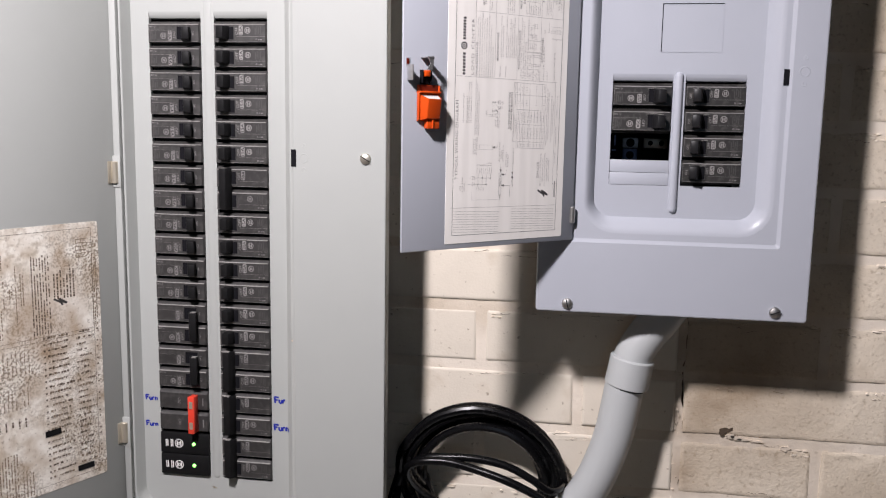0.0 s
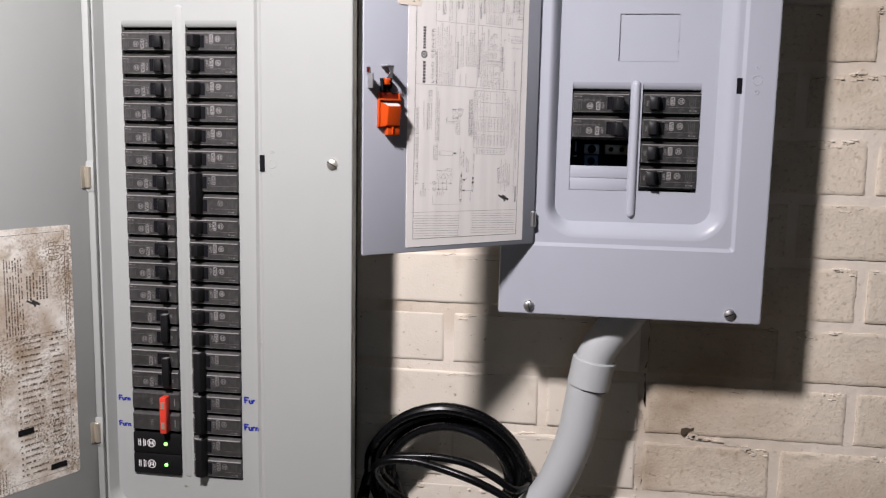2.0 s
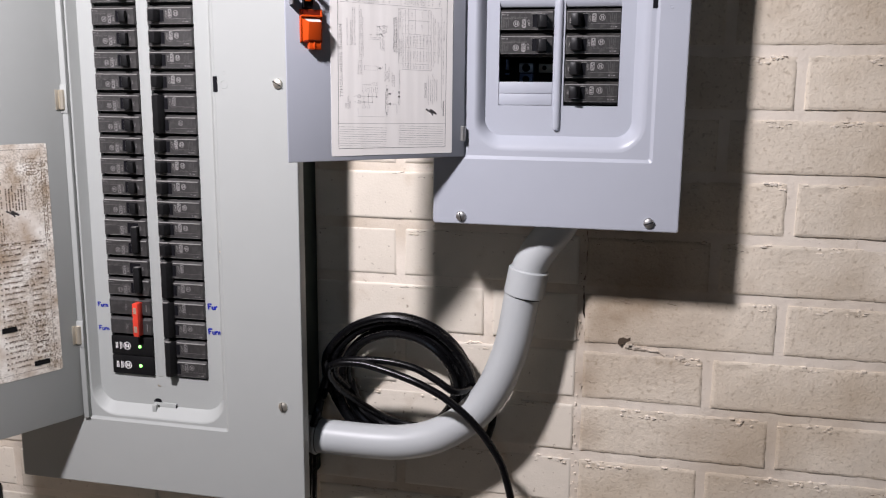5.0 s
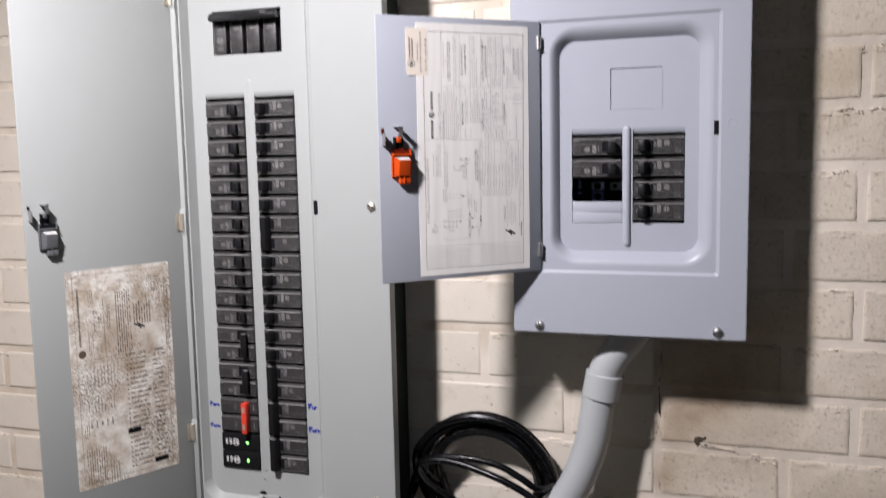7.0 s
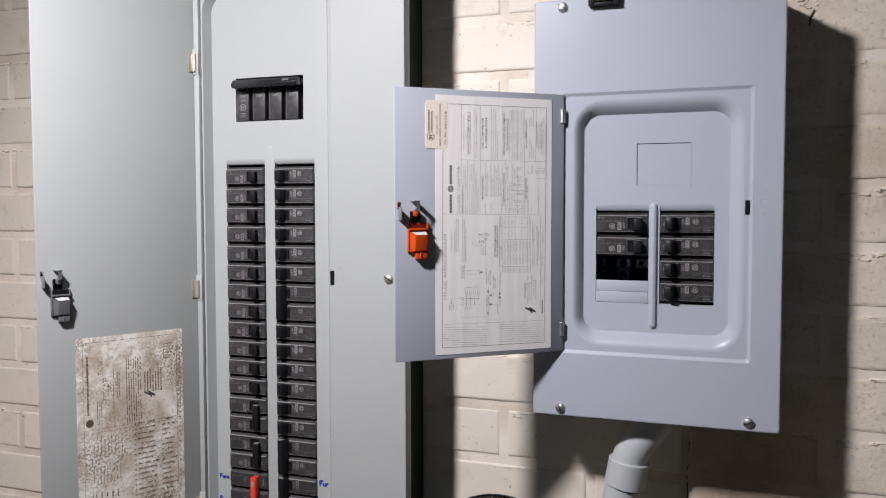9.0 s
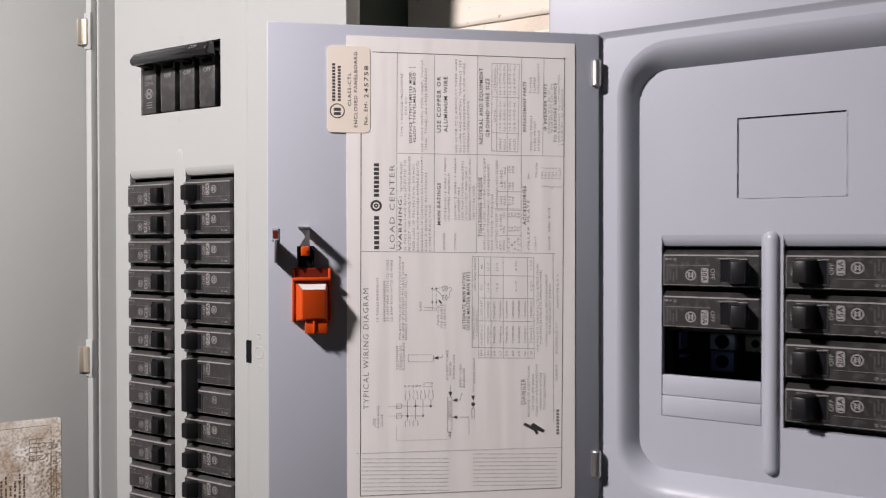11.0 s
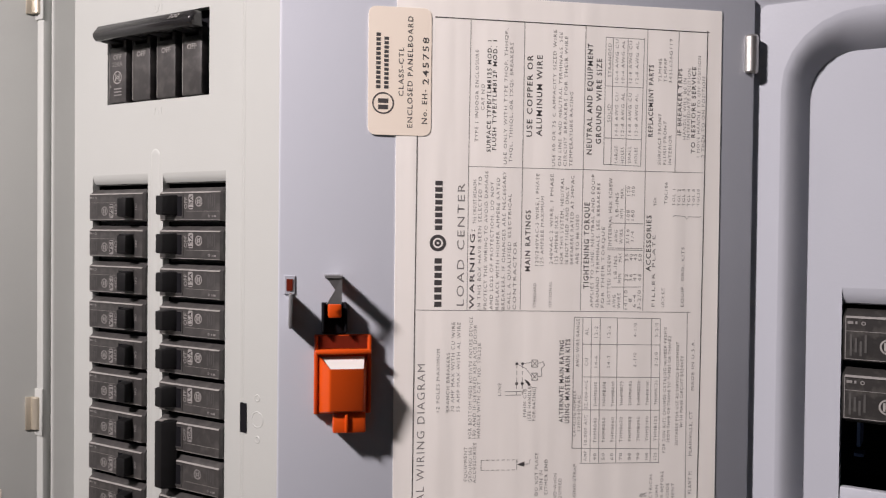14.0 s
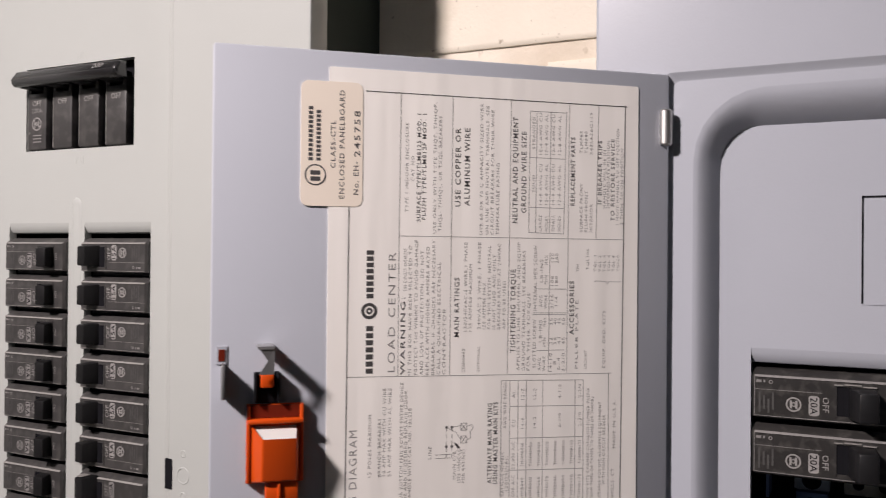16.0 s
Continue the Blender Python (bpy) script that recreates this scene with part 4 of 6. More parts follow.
slope = Matrix.Translation((mw - 0.0190, -0.01540, mh - 0.0055)) @ Euler((radians(50), 0, 0)).to_matrix().to_4x4()
part("printing", letters(new_bm(), "200", slope, length=0.0092, height=0.0044), PRINT, grip, sharp=0)

# breakers in the small panel
GROUP_S = "breakers in the small panel"
ROW_S = (DZ1 - DZ0) / 4
left20 = breaker("20A", fresh=True, label="black single breaker rated 20A, switched on", group=GROUP_S)
right15 = breaker("15A", fresh=True, turned=True, label="black single breaker rated 15A, switched on", group=GROUP_S)
right20 = breaker("20A", fresh=True, turned=True, label="black single breaker rated 20A, switched on", group=GROUP_S)
for src, col, row in ((left20, D1, 1), (left20, D1, 2), (right15, D2, 1), (right15, D2, 2), (right20, D2, 3), (right15, D2, 4)):
    place(src, pose(col[0] + 0.0005, RY + 0.0140, DZ1 + 0.0012 - ROW_S * row))
for k in range(2):
    z0 = DZ0 + 0.0002 + k * 0.0127
    part("filler_plate", box(new_bm(), D1[0] + 0.0005, D1[1] - 0.0002, pan_depth - 0.0006 + 0.0004 * k, pan_depth + 0.004, z0, z0 + 0.0124, bevel=0.0004), PAINT_NEW, small, "blank filler plate")
DEEP = 0.068    # how far the bus metal lies behind the cover's front
stab = part("bus_stab", box(new_bm(), 0.0340, 0.0490, DEEP, DEEP + 0.014, 1.4610, 1.4742, bevel=0.0008), BLUE_LIT_METAL, small, "bare metal bus stab in the open slot")
part("bolt_hole", lathe(new_bm(), [(0.0042, DEEP + 0.0002), (0.0042, DEEP - 0.0005)], (0.0415, 0, 1.4676), n=16), DARK, stab)
stab = part("bus_stab", box(new_bm(), 0.0333, 0.0497, DEEP, DEEP + 0.014, 1.4752, 1.4862, bevel=0.0008), BUS_PLATE, small, "bare metal bus stab in the open slot")
part("bolt", lathe(new_bm(), [(0.0046, DEEP), (0.0046, DEEP - 0.0012), (0.0030, DEEP - 0.0016)], (0.0415, 0, 1.4806), n=16), DARK, stab, "dark bolt")
bus = part("bus_bar", box(new_bm(), 0.0560, 0.0800, DEEP, DEEP + 0.012, 1.4752, 1.4858, bevel=0.0006), OLD_BRASS, small, "tarnished metal bus bar in the open slot")
for x in (0.0625, 0.0740):
    part("bolt_hole", lathe(new_bm(), [(0.0026, DEEP + 0.0002), (0.0026, DEEP - 0.0005)], (x, 0, 1.4806), n=14), DARK, bus)
part("bus_edge", box(new_bm(), 0.0232, 0.0246, 0.034, 0.048, 1.4782, 1.4890), BLUE_LIT_METAL, small, "thin metal edge in the open slot")
part("bus_edge", box(new_bm(), 0.0215, 0.0255, 0.040, 0.048, 1.4725, 1.4740), BLUE_LIT_METAL, small)
# knockout square cut in the pan
# near-black along top and left paints in the cut's shaded sides
bm = new_bm()
bar(bm, 0.0640, 0.1225, 1.6182, 1.6190, pan_depth - 0.0003)
bar(bm, 0.0636, 0.0643, 1.5720, 1.6190, pan_depth - 0.0003)
part("knockout_line", bm, DARK, small, "scored knockout outline, its shaded edges drawn dark", sharp=0)
bm = new_bm()
bar(bm, 0.0640, 0.1225, 1.5716, 1.5722, pan_depth - 0.0003)
bar(bm, 0.1221, 0.1227, 1.5720, 1.6190, pan_depth - 0.0003)
part("knockout_edge", bm, PAINT_NEW, small, sharp=0)

# small spirit level stuck to the small panel's top edge
level = thing("spirit_level", pose(0.0290, RY, 1.7790), "small black spirit level with pale green vial on a panel edge", "spirit level")
for x0, x1, z0, z1 in ((-0.0170, -0.0105, -0.0085, 0.0085), (0.0105, 0.0170, -0.0085, 0.0085), (-0.0105, 0.0105, 0.0046, 0.0085), (-0.0105, 0.0105, -0.0085, -0.0046)):
    part("body", box(new_bm(), x0, x1, -0.0090, -0.0003, z0, z1, bevel=0.0008), HANDLE, level)
part("recess", box(new_bm(), -0.0105, 0.0105, -0.0020, -0.0003, -0.0046, 0.0046), DARK, level)
part("vial", lathe(new_bm(), [(0.001, -0.0104), (0.0030, -0.0098), (0.0030, 0.0098), (0.001, 0.0104)], (0, -0.0062, 0), "x", 16), VIAL, level, "pale green liquid vial")
for x in (-0.0035, 0.0035):
    part("mark", lathe(new_bm(), [(0.0031, x - 0.0003), (0.0031, x + 0.0003)], (0, -0.0062, 0), "x", 16), DARK, level)

# ---- conduit, cable ----
CY = 0.945
conduit = thing("conduit", pose(0, CY, 0), "grey plastic conduit bending from tall panel up to small panel", "conduit")
line = spline([(-0.2310, 0, 1.0150), (-0.1850, 0, 1.0145), (-0.1390, 0, 1.0145), (-0.1020, 0, 1.0170), (-0.0680, 0, 1.0255), (-0.0420, 0, 1.0385), (-0.0180, 0, 1.0560),
               (0.0015, 0, 1.0770), (0.0175, 0, 1.1040), (0.0295, 0, 1.1340), (0.0375, 0, 1.1620), (0.0425, 0, 1.1900), (0.0455, 0, 1.2100), (0.0480, 0, 1.2240)], 5)
part("pipe", tube(new_bm(), line, [0.0219 - 0.0006 * min(k / 30, 1.0) for k in range(len(line))], 28), PVC, conduit)
LEAN = Matrix.Translation((0.0510, 0, 1.2330)) @ Euler((0, radians(10), 0)).to_matrix().to_4x4()
bm = lathe(new_bm(), [(0.0216, -0.0150), (0.0233, -0.0155), (0.0239, -0.0148), (0.0239, 0.0150), (0.0230, 0.0162), (0.0205, 0.0166)], (0, 0, 0), "z", 28)
bmesh.ops.transform(bm, matrix=LEAN, verts=bm.verts)
part("coupling", bm, PVC, conduit, "wider grey coupling")
bm = lathe(new_bm(), [(0.0218, -0.0170), (0.0218, -0.0154)], (0, 0, 0), "z", 28)
bmesh.ops.transform(bm, matrix=LEAN, verts=bm.verts)
part("seam", bm, DARK, conduit)
bm = tube(new_bm(), spline([(0.0525, 0, 1.242), (0.0560, 0, 1.2555), (0.0680, 0, 1.2760), (0.0830, 0, 1.2960), (0.0930, 0, 1.312)], 6), 0.0206, 24)
part("offset_bend", bm, PVC, conduit)
part("connector", lathe(new_bm(), [(0.0245, -0.2312), (0.0245, -0.2130), (0.0235, -0.2115), (0.0222, -0.2115)], (0, 0, 1.0150), "x", 28), PVC, conduit)
part("seam", lathe(new_bm(), [(0.0224, -0.2118), (0.0224, -0.2104)], (0, 0, 1.0150), "x", 28), DARK, conduit)

upper = thing("conduit", pose(0.0880, CY, 1.780), "grey plastic conduit rising from the small panel's top", "conduit")
part("adapter", lathe(new_bm(), [(0.0340, 0.0), (0.0340, 0.036), (0.0325, 0.038), (0.026, 0.038)], (0, 0, 0), "z", 28), PVC, upper)
part("pipe", lathe(new_bm(), [(0.0240, 0.02), (0.0240, 0.72)], (0, 0, 0), "z", 28), PVC, upper)

coil = thing("cable_coil", pose(0, 0, 0), "coil of black cable hung behind a grey conduit", "cable")
rnd = random.Random(3)
pts = [(-0.2235, 0.930, 0.80), (-0.2225, 0.930, 0.92), (-0.2185, 0.932, 1.01), (-0.208, 0.938, 1.06)]
scales = (1.035, 0.985, 0.935, 1.010, 0.960, 0.820, 0.775, 0.740, 0.740, 0.740)
depths = (0.946, 0.962, 0.950, 0.974, 0.958, 0.972, 0.950, 0.966, 0.966, 0.966)
for k in range(8 * 12 + 1):
    a = radians(185 - 30 * k)
    lap, t = int(k / 12), (k % 12) / 12
    size = scales[lap] + (scales[lap + 1] - scales[lap]) * t
    deep = depths[lap] + (depths[lap + 1] - depths[lap]) * t
    sag = 0.004 * math.sin(k * 0.9)
    behind = min(max((0.35 - math.sin(a)) / 0.6, 0.0), 1.0)
    deep += (0.977 + 0.003 * (lap % 3) - deep) * behind
    pts.append((-0.1100 + (0.0958 * size + sag * 0.3) * math.cos(a), deep, 1.0850 + (1 - size) * 0.010 + (0.0900 * size + sag * 0.3) * math.sin(a)))
part("coiled_cable", tube(new_bm(), spline(pts, 4), 0.0051, 10), RUBBER, coil)
pts = [(-0.020, 0.980, 1.052), (-0.070, 0.984, 1.026), (-0.125, 0.982, 1.030), (-0.165, 0.970, 1.055), (-0.187, 0.945, 1.085), (-0.190, 0.925, 1.110), (-0.177, 0.915, 1.1235), (-0.145, 0.914, 1.1265),
       (-0.112, 0.912, 1.1210), (-0.076, 0.906, 1.1130), (-0.047, 0.904, 1.1015), (-0.029, 0.903, 1.0910), (-0.012, 0.903, 1.0780), (0.007, 0.904, 1.0580), (0.024, 0.905, 1.0340), (0.036, 0.906, 1.0080),
       (0.048, 0.91, 0.95), (0.056, 0.92, 0.84), (0.06, 0.93, 0.70)]
part("loose_end", tube(new_bm(), spline(pts, 6), 0.0046, 12), RUBBER, coil, "loose cable hanging down across the conduit")
pts = [(-0.180, 0.968, 1.075), (-0.187, 0.945, 1.098), (-0.183, 0.928, 1.117), (-0.172, 0.922, 1.1255), (-0.154, 0.920, 1.1290), (-0.117, 0.920, 1.1305), (-0.080, 0.920, 1.1250), (-0.051, 0.919, 1.1120), (-0.032, 0.921, 1.0995),
       (-0.021, 0.936, 1.0948), (-0.016, 0.966, 1.0910), (-0.010, 0.988, 1.0830), (0.008, 0.988, 1.0500), (0.0, 0.987, 1.0100)]
part("loose_end", tube(new_bm(), spline(pts, 6), 0.0044, 12), RUBBER, coil, "second strand passing behind the conduit")
pts = [(-0.2245, 0.950, 0.80), (-0.2235, 0.950, 0.95), (-0.219, 0.955, 1.03), (-0.206, 0.965, 1.09), (-0.185, 0.972, 1.135)]
part("tail", tube(new_bm(), spline(pts, 8), 0.0055, 10), RUBBER, coil)

# small dark box low on the wall
junction = solid("junction_box", box(new_bm(), -0.86, -0.745, 0.972, 0.9995, 0.76, 0.863, bevel=0.002), HANDLE, "small black box fixed low on the brick wall", "junction box")

# ---- handwriting on the old cover ----


def stroke(bm, pts, y, w):
    tube(bm, [(x, y, z) for x, z in pts], w, 6)


def scribble(x, z, s, words):
    bm = new_bm()
    shapes = {"F": [[(0.1, 0), (0, 1)], [(0, 1), (0.7, 0.95)], [(0.05, 0.55), (0.5, 0.55)]],
              "u": [[(0, 0.6), (0.02, 0.15), (0.2, 0), (0.4, 0.15), (0.45, 0.6)], [(0.45, 0.6), (0.47, 0.0)]],
              "r": [[(0, 0.6), (0.02, 0)], [(0.02, 0.35), (0.2, 0.58), (0.4, 0.55)]],
              "n": [[(0, 0.6), (0.02, 0)], [(0.02, 0.35), (0.2, 0.58), (0.4, 0.5), (0.45, 0)]]}
    cx = x
    for ch in words:
        for line in shapes[ch]:
            stroke(bm, [(cx + px * s, z + pz * s) for px, pz in line], 0.0, s * 0.155)
        cx += s * (0.78 if ch == "F" else 0.58)
    for v in bm.verts:
        e = min(max((-0.3135 - v.co.x) / 0.0115, 0.0), 1.0)
        v.co.y = v.co.y * 0.15 + 0.0025 + 0.0145 * e * e * (3 - 2 * e) - 0.0003
    return bm


for x, z, words in ((-0.4925, 1.1785, "Furn"), (-0.4928, 1.1475, "Furn"), (-0.3385, 1.1845, "Fur"), (-0.3390, 1.1525, "Furn")):
    part("marker_writing", scribble(x - 0.0006, z - 0.0003, 0.0058 if x < -0.4 else 0.0070, words), BLUE_INK, big, "blue marker handwriting", sharp=0)

# ---- printing on the labels ----
inks = {"bold": new_bm(), "thin": new_bm(), "lines": new_bm()}
INK_Y = 0.00045    # just proud of the paper
STICKER_Y = 0.00062


def say(text, x, z0, z1, height, kind, y=INK_Y):
    """Writing that runs upwards on the small door, from z0 to z1."""
    m = Matrix(((0, 1, 0, x), (0, 0, 1, y), (1, 0, 0, (z0 + z1) / 2), (0, 0, 0, 1)))
    letters(inks[kind], text, m, length=z1 - z0, height=height * 0.76, weight=0.010 if kind == "bold" else -0.006, space=1.22)


def line(x0, z0, x1, z1, kind="lines", w=0.00022):
    """A thin printed line between two places of the small door."""
    dx, dz = x1 - x0, z1 - z0
    n = max(math.hypot(dx, dz), 1e-6)
    ox, oz = -dz / n * w / 2, dx / n * w / 2
    target = inks["bold" if kind == "frame" else "lines"]
    if kind == "frame":
        ox, oz = ox * 1.9, oz * 1.9
    target.faces.new([target.verts.new((x, INK_Y, z)) for x, z in ((x0 + ox, z0 + oz), (x1 + ox, z1 + oz), (x1 - ox, z1 - oz), (x0 - ox, z0 - oz))])


def dots(x, z0, z1, n, height, kind="bold", y=INK_Y):
    """A name drawn as a row of n upright bars."""
    step = (z1 - z0) / n
    for k in range(n):
        bar(inks[kind], x - height / 2, x + height / 2, z0 + step * k, z0 + step * (k + 0.72), y)


def print_sticker():
    say("CLASS-CTL", 0.1538, 1.6270, 1.6466, 0.0026, "bold", STICKER_Y)
    say("ENCLOSED PANELBOARD", 0.1502, 1.6145, 1.6592, 0.0027, "bold", STICKER_Y)
    say("No. EH-", 0.1443, 1.6162, 1.6299, 0.0028, "bold", STICKER_Y)
    say("245758", 0.1439, 1.6320, 1.6510, 0.0032, "bold", STICKER_Y)


def print_headings():
    say("LOAD CENTER", 0.1288, 1.5425, 1.5925, 0.0040, "thin")
    say("USE COPPER OR", 0.1006, 1.6124, 1.6460, 0.0031, "bold")
    say("ALUMINUM WIRE", 0.0965, 1.6128, 1.6461, 0.0031, "bold")
    say("NEUTRAL AND EQUIPMENT", 0.0748, 1.6058, 1.6520, 0.0030, "bold")
    say("GROUND WIRE SIZE", 0.0708, 1.6103, 1.6459, 0.0030, "bold")
    say("REPLACEMENT PARTS", 0.0478, 1.6140, 1.6444, 0.0027, "bold")
    say("IF BREAKER TRIPS", 0.0348, 1.6150, 1.6434, 0.0024, "bold")
    say("TO RESTORE SERVICE", 0.0285, 1.6075, 1.6444, 0.0024, "bold")
    say("SURFACE TYPE/TLM8125 MOD. 1", 0.1177, 1.6056, 1.6512, 0.0022, "bold")
    say("FLUSH TYPE/TLM812F MOD. 1", 0.1154, 1.6065, 1.6513, 0.0022, "bold")
    say("WARNING:", 0.1240, 1.5412, 1.5738, 0.0026, "bold")
    say("MAIN RATINGS", 0.1007, 1.5567, 1.5820, 0.0028, "bold")
    say("TIGHTENING TORQUE", 0.0754, 1.5495, 1.5856, 0.0030, "bold")
    say("ACCESSORIES", 0.0479, 1.5568, 1.5806, 0.0028, "bold")
    say("TYPICAL WIRING DIAGRAM", 0.1445, 1.4469, 1.5188, 0.0042, "thin")
    say("ALTERNATE MAIN RATING", 0.0855, 1.4933, 1.5278, 0.0026, "bold")
    say("USING MASTER MAIN KITS", 0.0829, 1.4929, 1.5283, 0.0026, "bold")
    say("DANGER", 0.0488, 1.4466, 1.4623, 0.0042, "thin")
    say("NEUTRAL", 0.0943, 1.4398, 1.4506, 0.0026, "thin")


def print_small():
    say("TYPE 1 INDOOR ENCLOSURE", 0.1228, 1.6097, 1.6471, 0.0018, "thin")
    say("CAT NO", 0.1203, 1.6227, 1.6333, 0.0018, "thin")
    say("USE ONLY WITH TYPE THQP, THHQP,", 0.1107, 1.6008, 1.6563, 0.0018, "thin")
    say("THQL, THHQL, OR TXQL BREAKERS", 0.1084, 1.6017, 1.6507, 0.0018, "thin")
    say("USE 60 OR 75 C AMPACITY SIZED WIRE", 0.0901, 1.6005, 1.6569, 0.0018, "thin")
    say("ON LINE AND NEUTRAL TERMINALS. SEE", 0.0875, 1.6006, 1.6561, 0.0018, "thin")
    say("CIRCUIT BREAKERS FOR THEIR WIRE", 0.0852, 1.6006, 1.6545, 0.0018, "thin")
    say("TEMPERATURE RATING", 0.0827, 1.6006, 1.6316, 0.0018, "thin")
    say("SOLID", 0.0663, 1.6195, 1.6270, 0.0018, "thin")
    say("STRANDED", 0.0663, 1.6385, 1.6526, 0.0018, "thin")
    say("LARGE", 0.0630, 1.6025, 1.6096, 0.0018, "thin")
    say("HOLES", 0.0602, 1.6025, 1.6091, 0.0018, "thin")
    say("SMALL", 0.0570, 1.6025, 1.6097, 0.0018, "thin")
    say("HOLES", 0.0542, 1.6026, 1.6092, 0.0018, "thin")
    say("14-8 AWG CU", 0.0630, 1.6141, 1.6320, 0.0018, "thin")
    say("10-4 AWG CU", 0.0631, 1.6361, 1.6543, 0.0018, "thin")
    say("12-8 AWG AL", 0.0603, 1.6141, 1.6320, 0.0018, "thin")
    say("10-4 AWG AL", 0.0604, 1.6362, 1.6539, 0.0018, "thin")
    say("14-8 AWG CU", 0.0571, 1.6142, 1.6321, 0.0018, "thin")
    say("12-8 AWG CU", 0.0571, 1.6363, 1.6540, 0.0018, "thin")
    say("12-8 AWG AL", 0.0542, 1.6142, 1.6318, 0.0018, "thin")
    say("12-8 AWG AL", 0.0542, 1.6363, 1.6537, 0.0018, "thin")
    say("SURFACE FRONT", 0.0437, 1.6023, 1.6240, 0.0018, "thin")
    say("TLMF8S", 0.0439, 1.6374, 1.6473, 0.0018, "thin")
    say("FLUSH FRONT", 0.0413, 1.6024, 1.6207, 0.0018, "thin")
    say("TLMF8F", 0.0415, 1.6374, 1.6474, 0.0018, "thin")
    say("INTERIOR", 0.0389, 1.6024, 1.6149, 0.0018, "thin")
    say("343L626G119", 0.0391, 1.6371, 1.6558, 0.0018, "thin")
    say("HANDLE WILL BE IN", 0.0325, 1.6133, 1.6393, 0.0018, "thin")
    say("INTERMEDIATE POSITION", 0.0307, 1.6134, 1.6435, 0.0018, "thin")
    say("1 MOVE HANDLE TO OFF POSITION", 0.0261, 1.6059, 1.6491, 0.0018, "thin")
    say("2 THEN TO ON POSITION", 0.0240, 1.6059, 1.6403, 0.0018, "thin")
    say("IN THIS BOX HAVE BEEN SELECTED TO", 0.1210, 1.5410, 1.5955, 0.0018, "thin")
    say("PROTECT THE WIRING TO AVOID DAMAGE", 0.1184, 1.5410, 1.5978, 0.0018, "thin")
    say("AND LOSS OF PROTECTION, DO NOT", 0.1159, 1.5409, 1.5934, 0.0018, "thin")
    say("REPLACE WITH HIGHER AMPERE RATED", 0.1134, 1.5409, 1.5951, 0.0018, "thin")
    say("BREAKERS. IF CHANGES ARE NECESSARY", 0.1109, 1.5409, 1.5979, 0.0018, "thin")
    say("CALL A QUALIFIED ELECTRICAL", 0.1085, 1.5409, 1.5886, 0.0018, "thin")
    say("CONTRACTOR", 0.1061, 1.5408, 1.5689, 0.0018, "thin")
    say("THE CIRCUIT BREAKERS", 0.1232, 1.5762, 1.5942, 0.0018, "thin")
    say("STANDARD", 0.0975, 1.5418, 1.5517, 0.0018, "thin")
    say("120/240VAC-3 WIRE,1 PHASE", 0.0968, 1.5590, 1.5972, 0.0018, "thin")
    say("125 AMPERE MAXIMUM", 0.0946, 1.5590, 1.5878, 0.0018, "thin")
    say("OPTIONAL", 0.0908, 1.5417, 1.5525, 0.0018, "thin")
    say("240VAC 2 WIRE, 1 PHASE", 0.0907, 1.5598, 1.5972, 0.0018, "thin")
    say("125 AMPERE MAX.", 0.0885, 1.5598, 1.5804, 0.0018, "thin")
    say("FOR THIS SYSTEM, NEUTRAL", 0.0862, 1.5598, 1.5958, 0.0018, "thin")
    say("IS NOT USED AND ONLY", 0.0840, 1.5597, 1.5920, 0.0018, "thin")
    say("BREAKERS RATED AT 240VAC", 0.0818, 1.5597, 1.5967, 0.0018, "thin")
    say("ARE TO BE USED", 0.0794, 1.5597, 1.5805, 0.0018, "thin")
    say("APPLIES TO LINE, NEUTRAL AND EQUIP", 0.0728, 1.5416, 1.5974, 0.0018, "thin")
    say("GROUND TERMINALS. SEE BREAKERS", 0.0704, 1.5415, 1.5938, 0.0018, "thin")
    say("FOR THEIR TORQUE", 0.0681, 1.5415, 1.5755, 0.0018, "thin")
    say("FILLER PLATE", 0.0455, 1.5417, 1.5722, 0.0018, "thin")
    say("LOCK KIT", 0.0411, 1.5416, 1.5497, 0.0018, "thin")
    say("EQUIP. GRD. KITS", 0.0323, 1.5416, 1.5672, 0.0018, "thin")
    say("TFH", 0.0452, 1.5848, 1.5881, 0.0018, "thin")
    say("TQL106", 0.0404, 1.5856, 1.5948, 0.0018, "thin")
    say("TGL 1", 0.0368, 1.5848, 1.5920, 0.0016, "thin")
    say("TGL 2", 0.0345, 1.5848, 1.5920, 0.0016, "thin")
    say("TGL 3", 0.0324, 1.5848, 1.5921, 0.0016, "thin")
    say("TGL 4", 0.0301, 1.5848, 1.5921, 0.0016, "thin")
    say("TGL 8", 0.0279, 1.5849, 1.5921, 0.0016, "thin")
    say("TGL20", 0.0257, 1.5849, 1.5921, 0.0016, "thin")
    say("12 POLES MAXIMUM", 0.1376, 1.4991, 1.5249, 0.0018, "thin")
    say("BRANCH BREAKERS", 0.1335, 1.4990, 1.5232, 0.0018, "thin")
    say("70 AMP MAX WITH CU WIRE", 0.1315, 1.4990, 1.5358, 0.0018, "thin")
    say("55 AMP MAX WITH AL WIRE", 0.1292, 1.4989, 1.5358, 0.0018, "thin")
    say("FOR BOTTOM FEED ROTATE ENTIRE DEVICE", 0.1242, 1.4879, 1.5379, 0.0018, "thin")
    say("180 AND IF DESIRED REPLACE DOOR", 0.1224, 1.4878, 1.5346, 0.0018, "thin")
    say("HANDLE WITH CAT. NO. TRL22B", 0.1206, 1.4878, 1.5271, 0.0018, "thin")
    say("EQUIPMENT", 0.1259, 1.4702, 1.4843, 0.0018, "thin")
    say("GROUND SEE", 0.1239, 1.4697, 1.4842, 0.0018, "thin")
    say("ACCESSORIES", 0.1221, 1.4693, 1.4859, 0.0018, "thin")
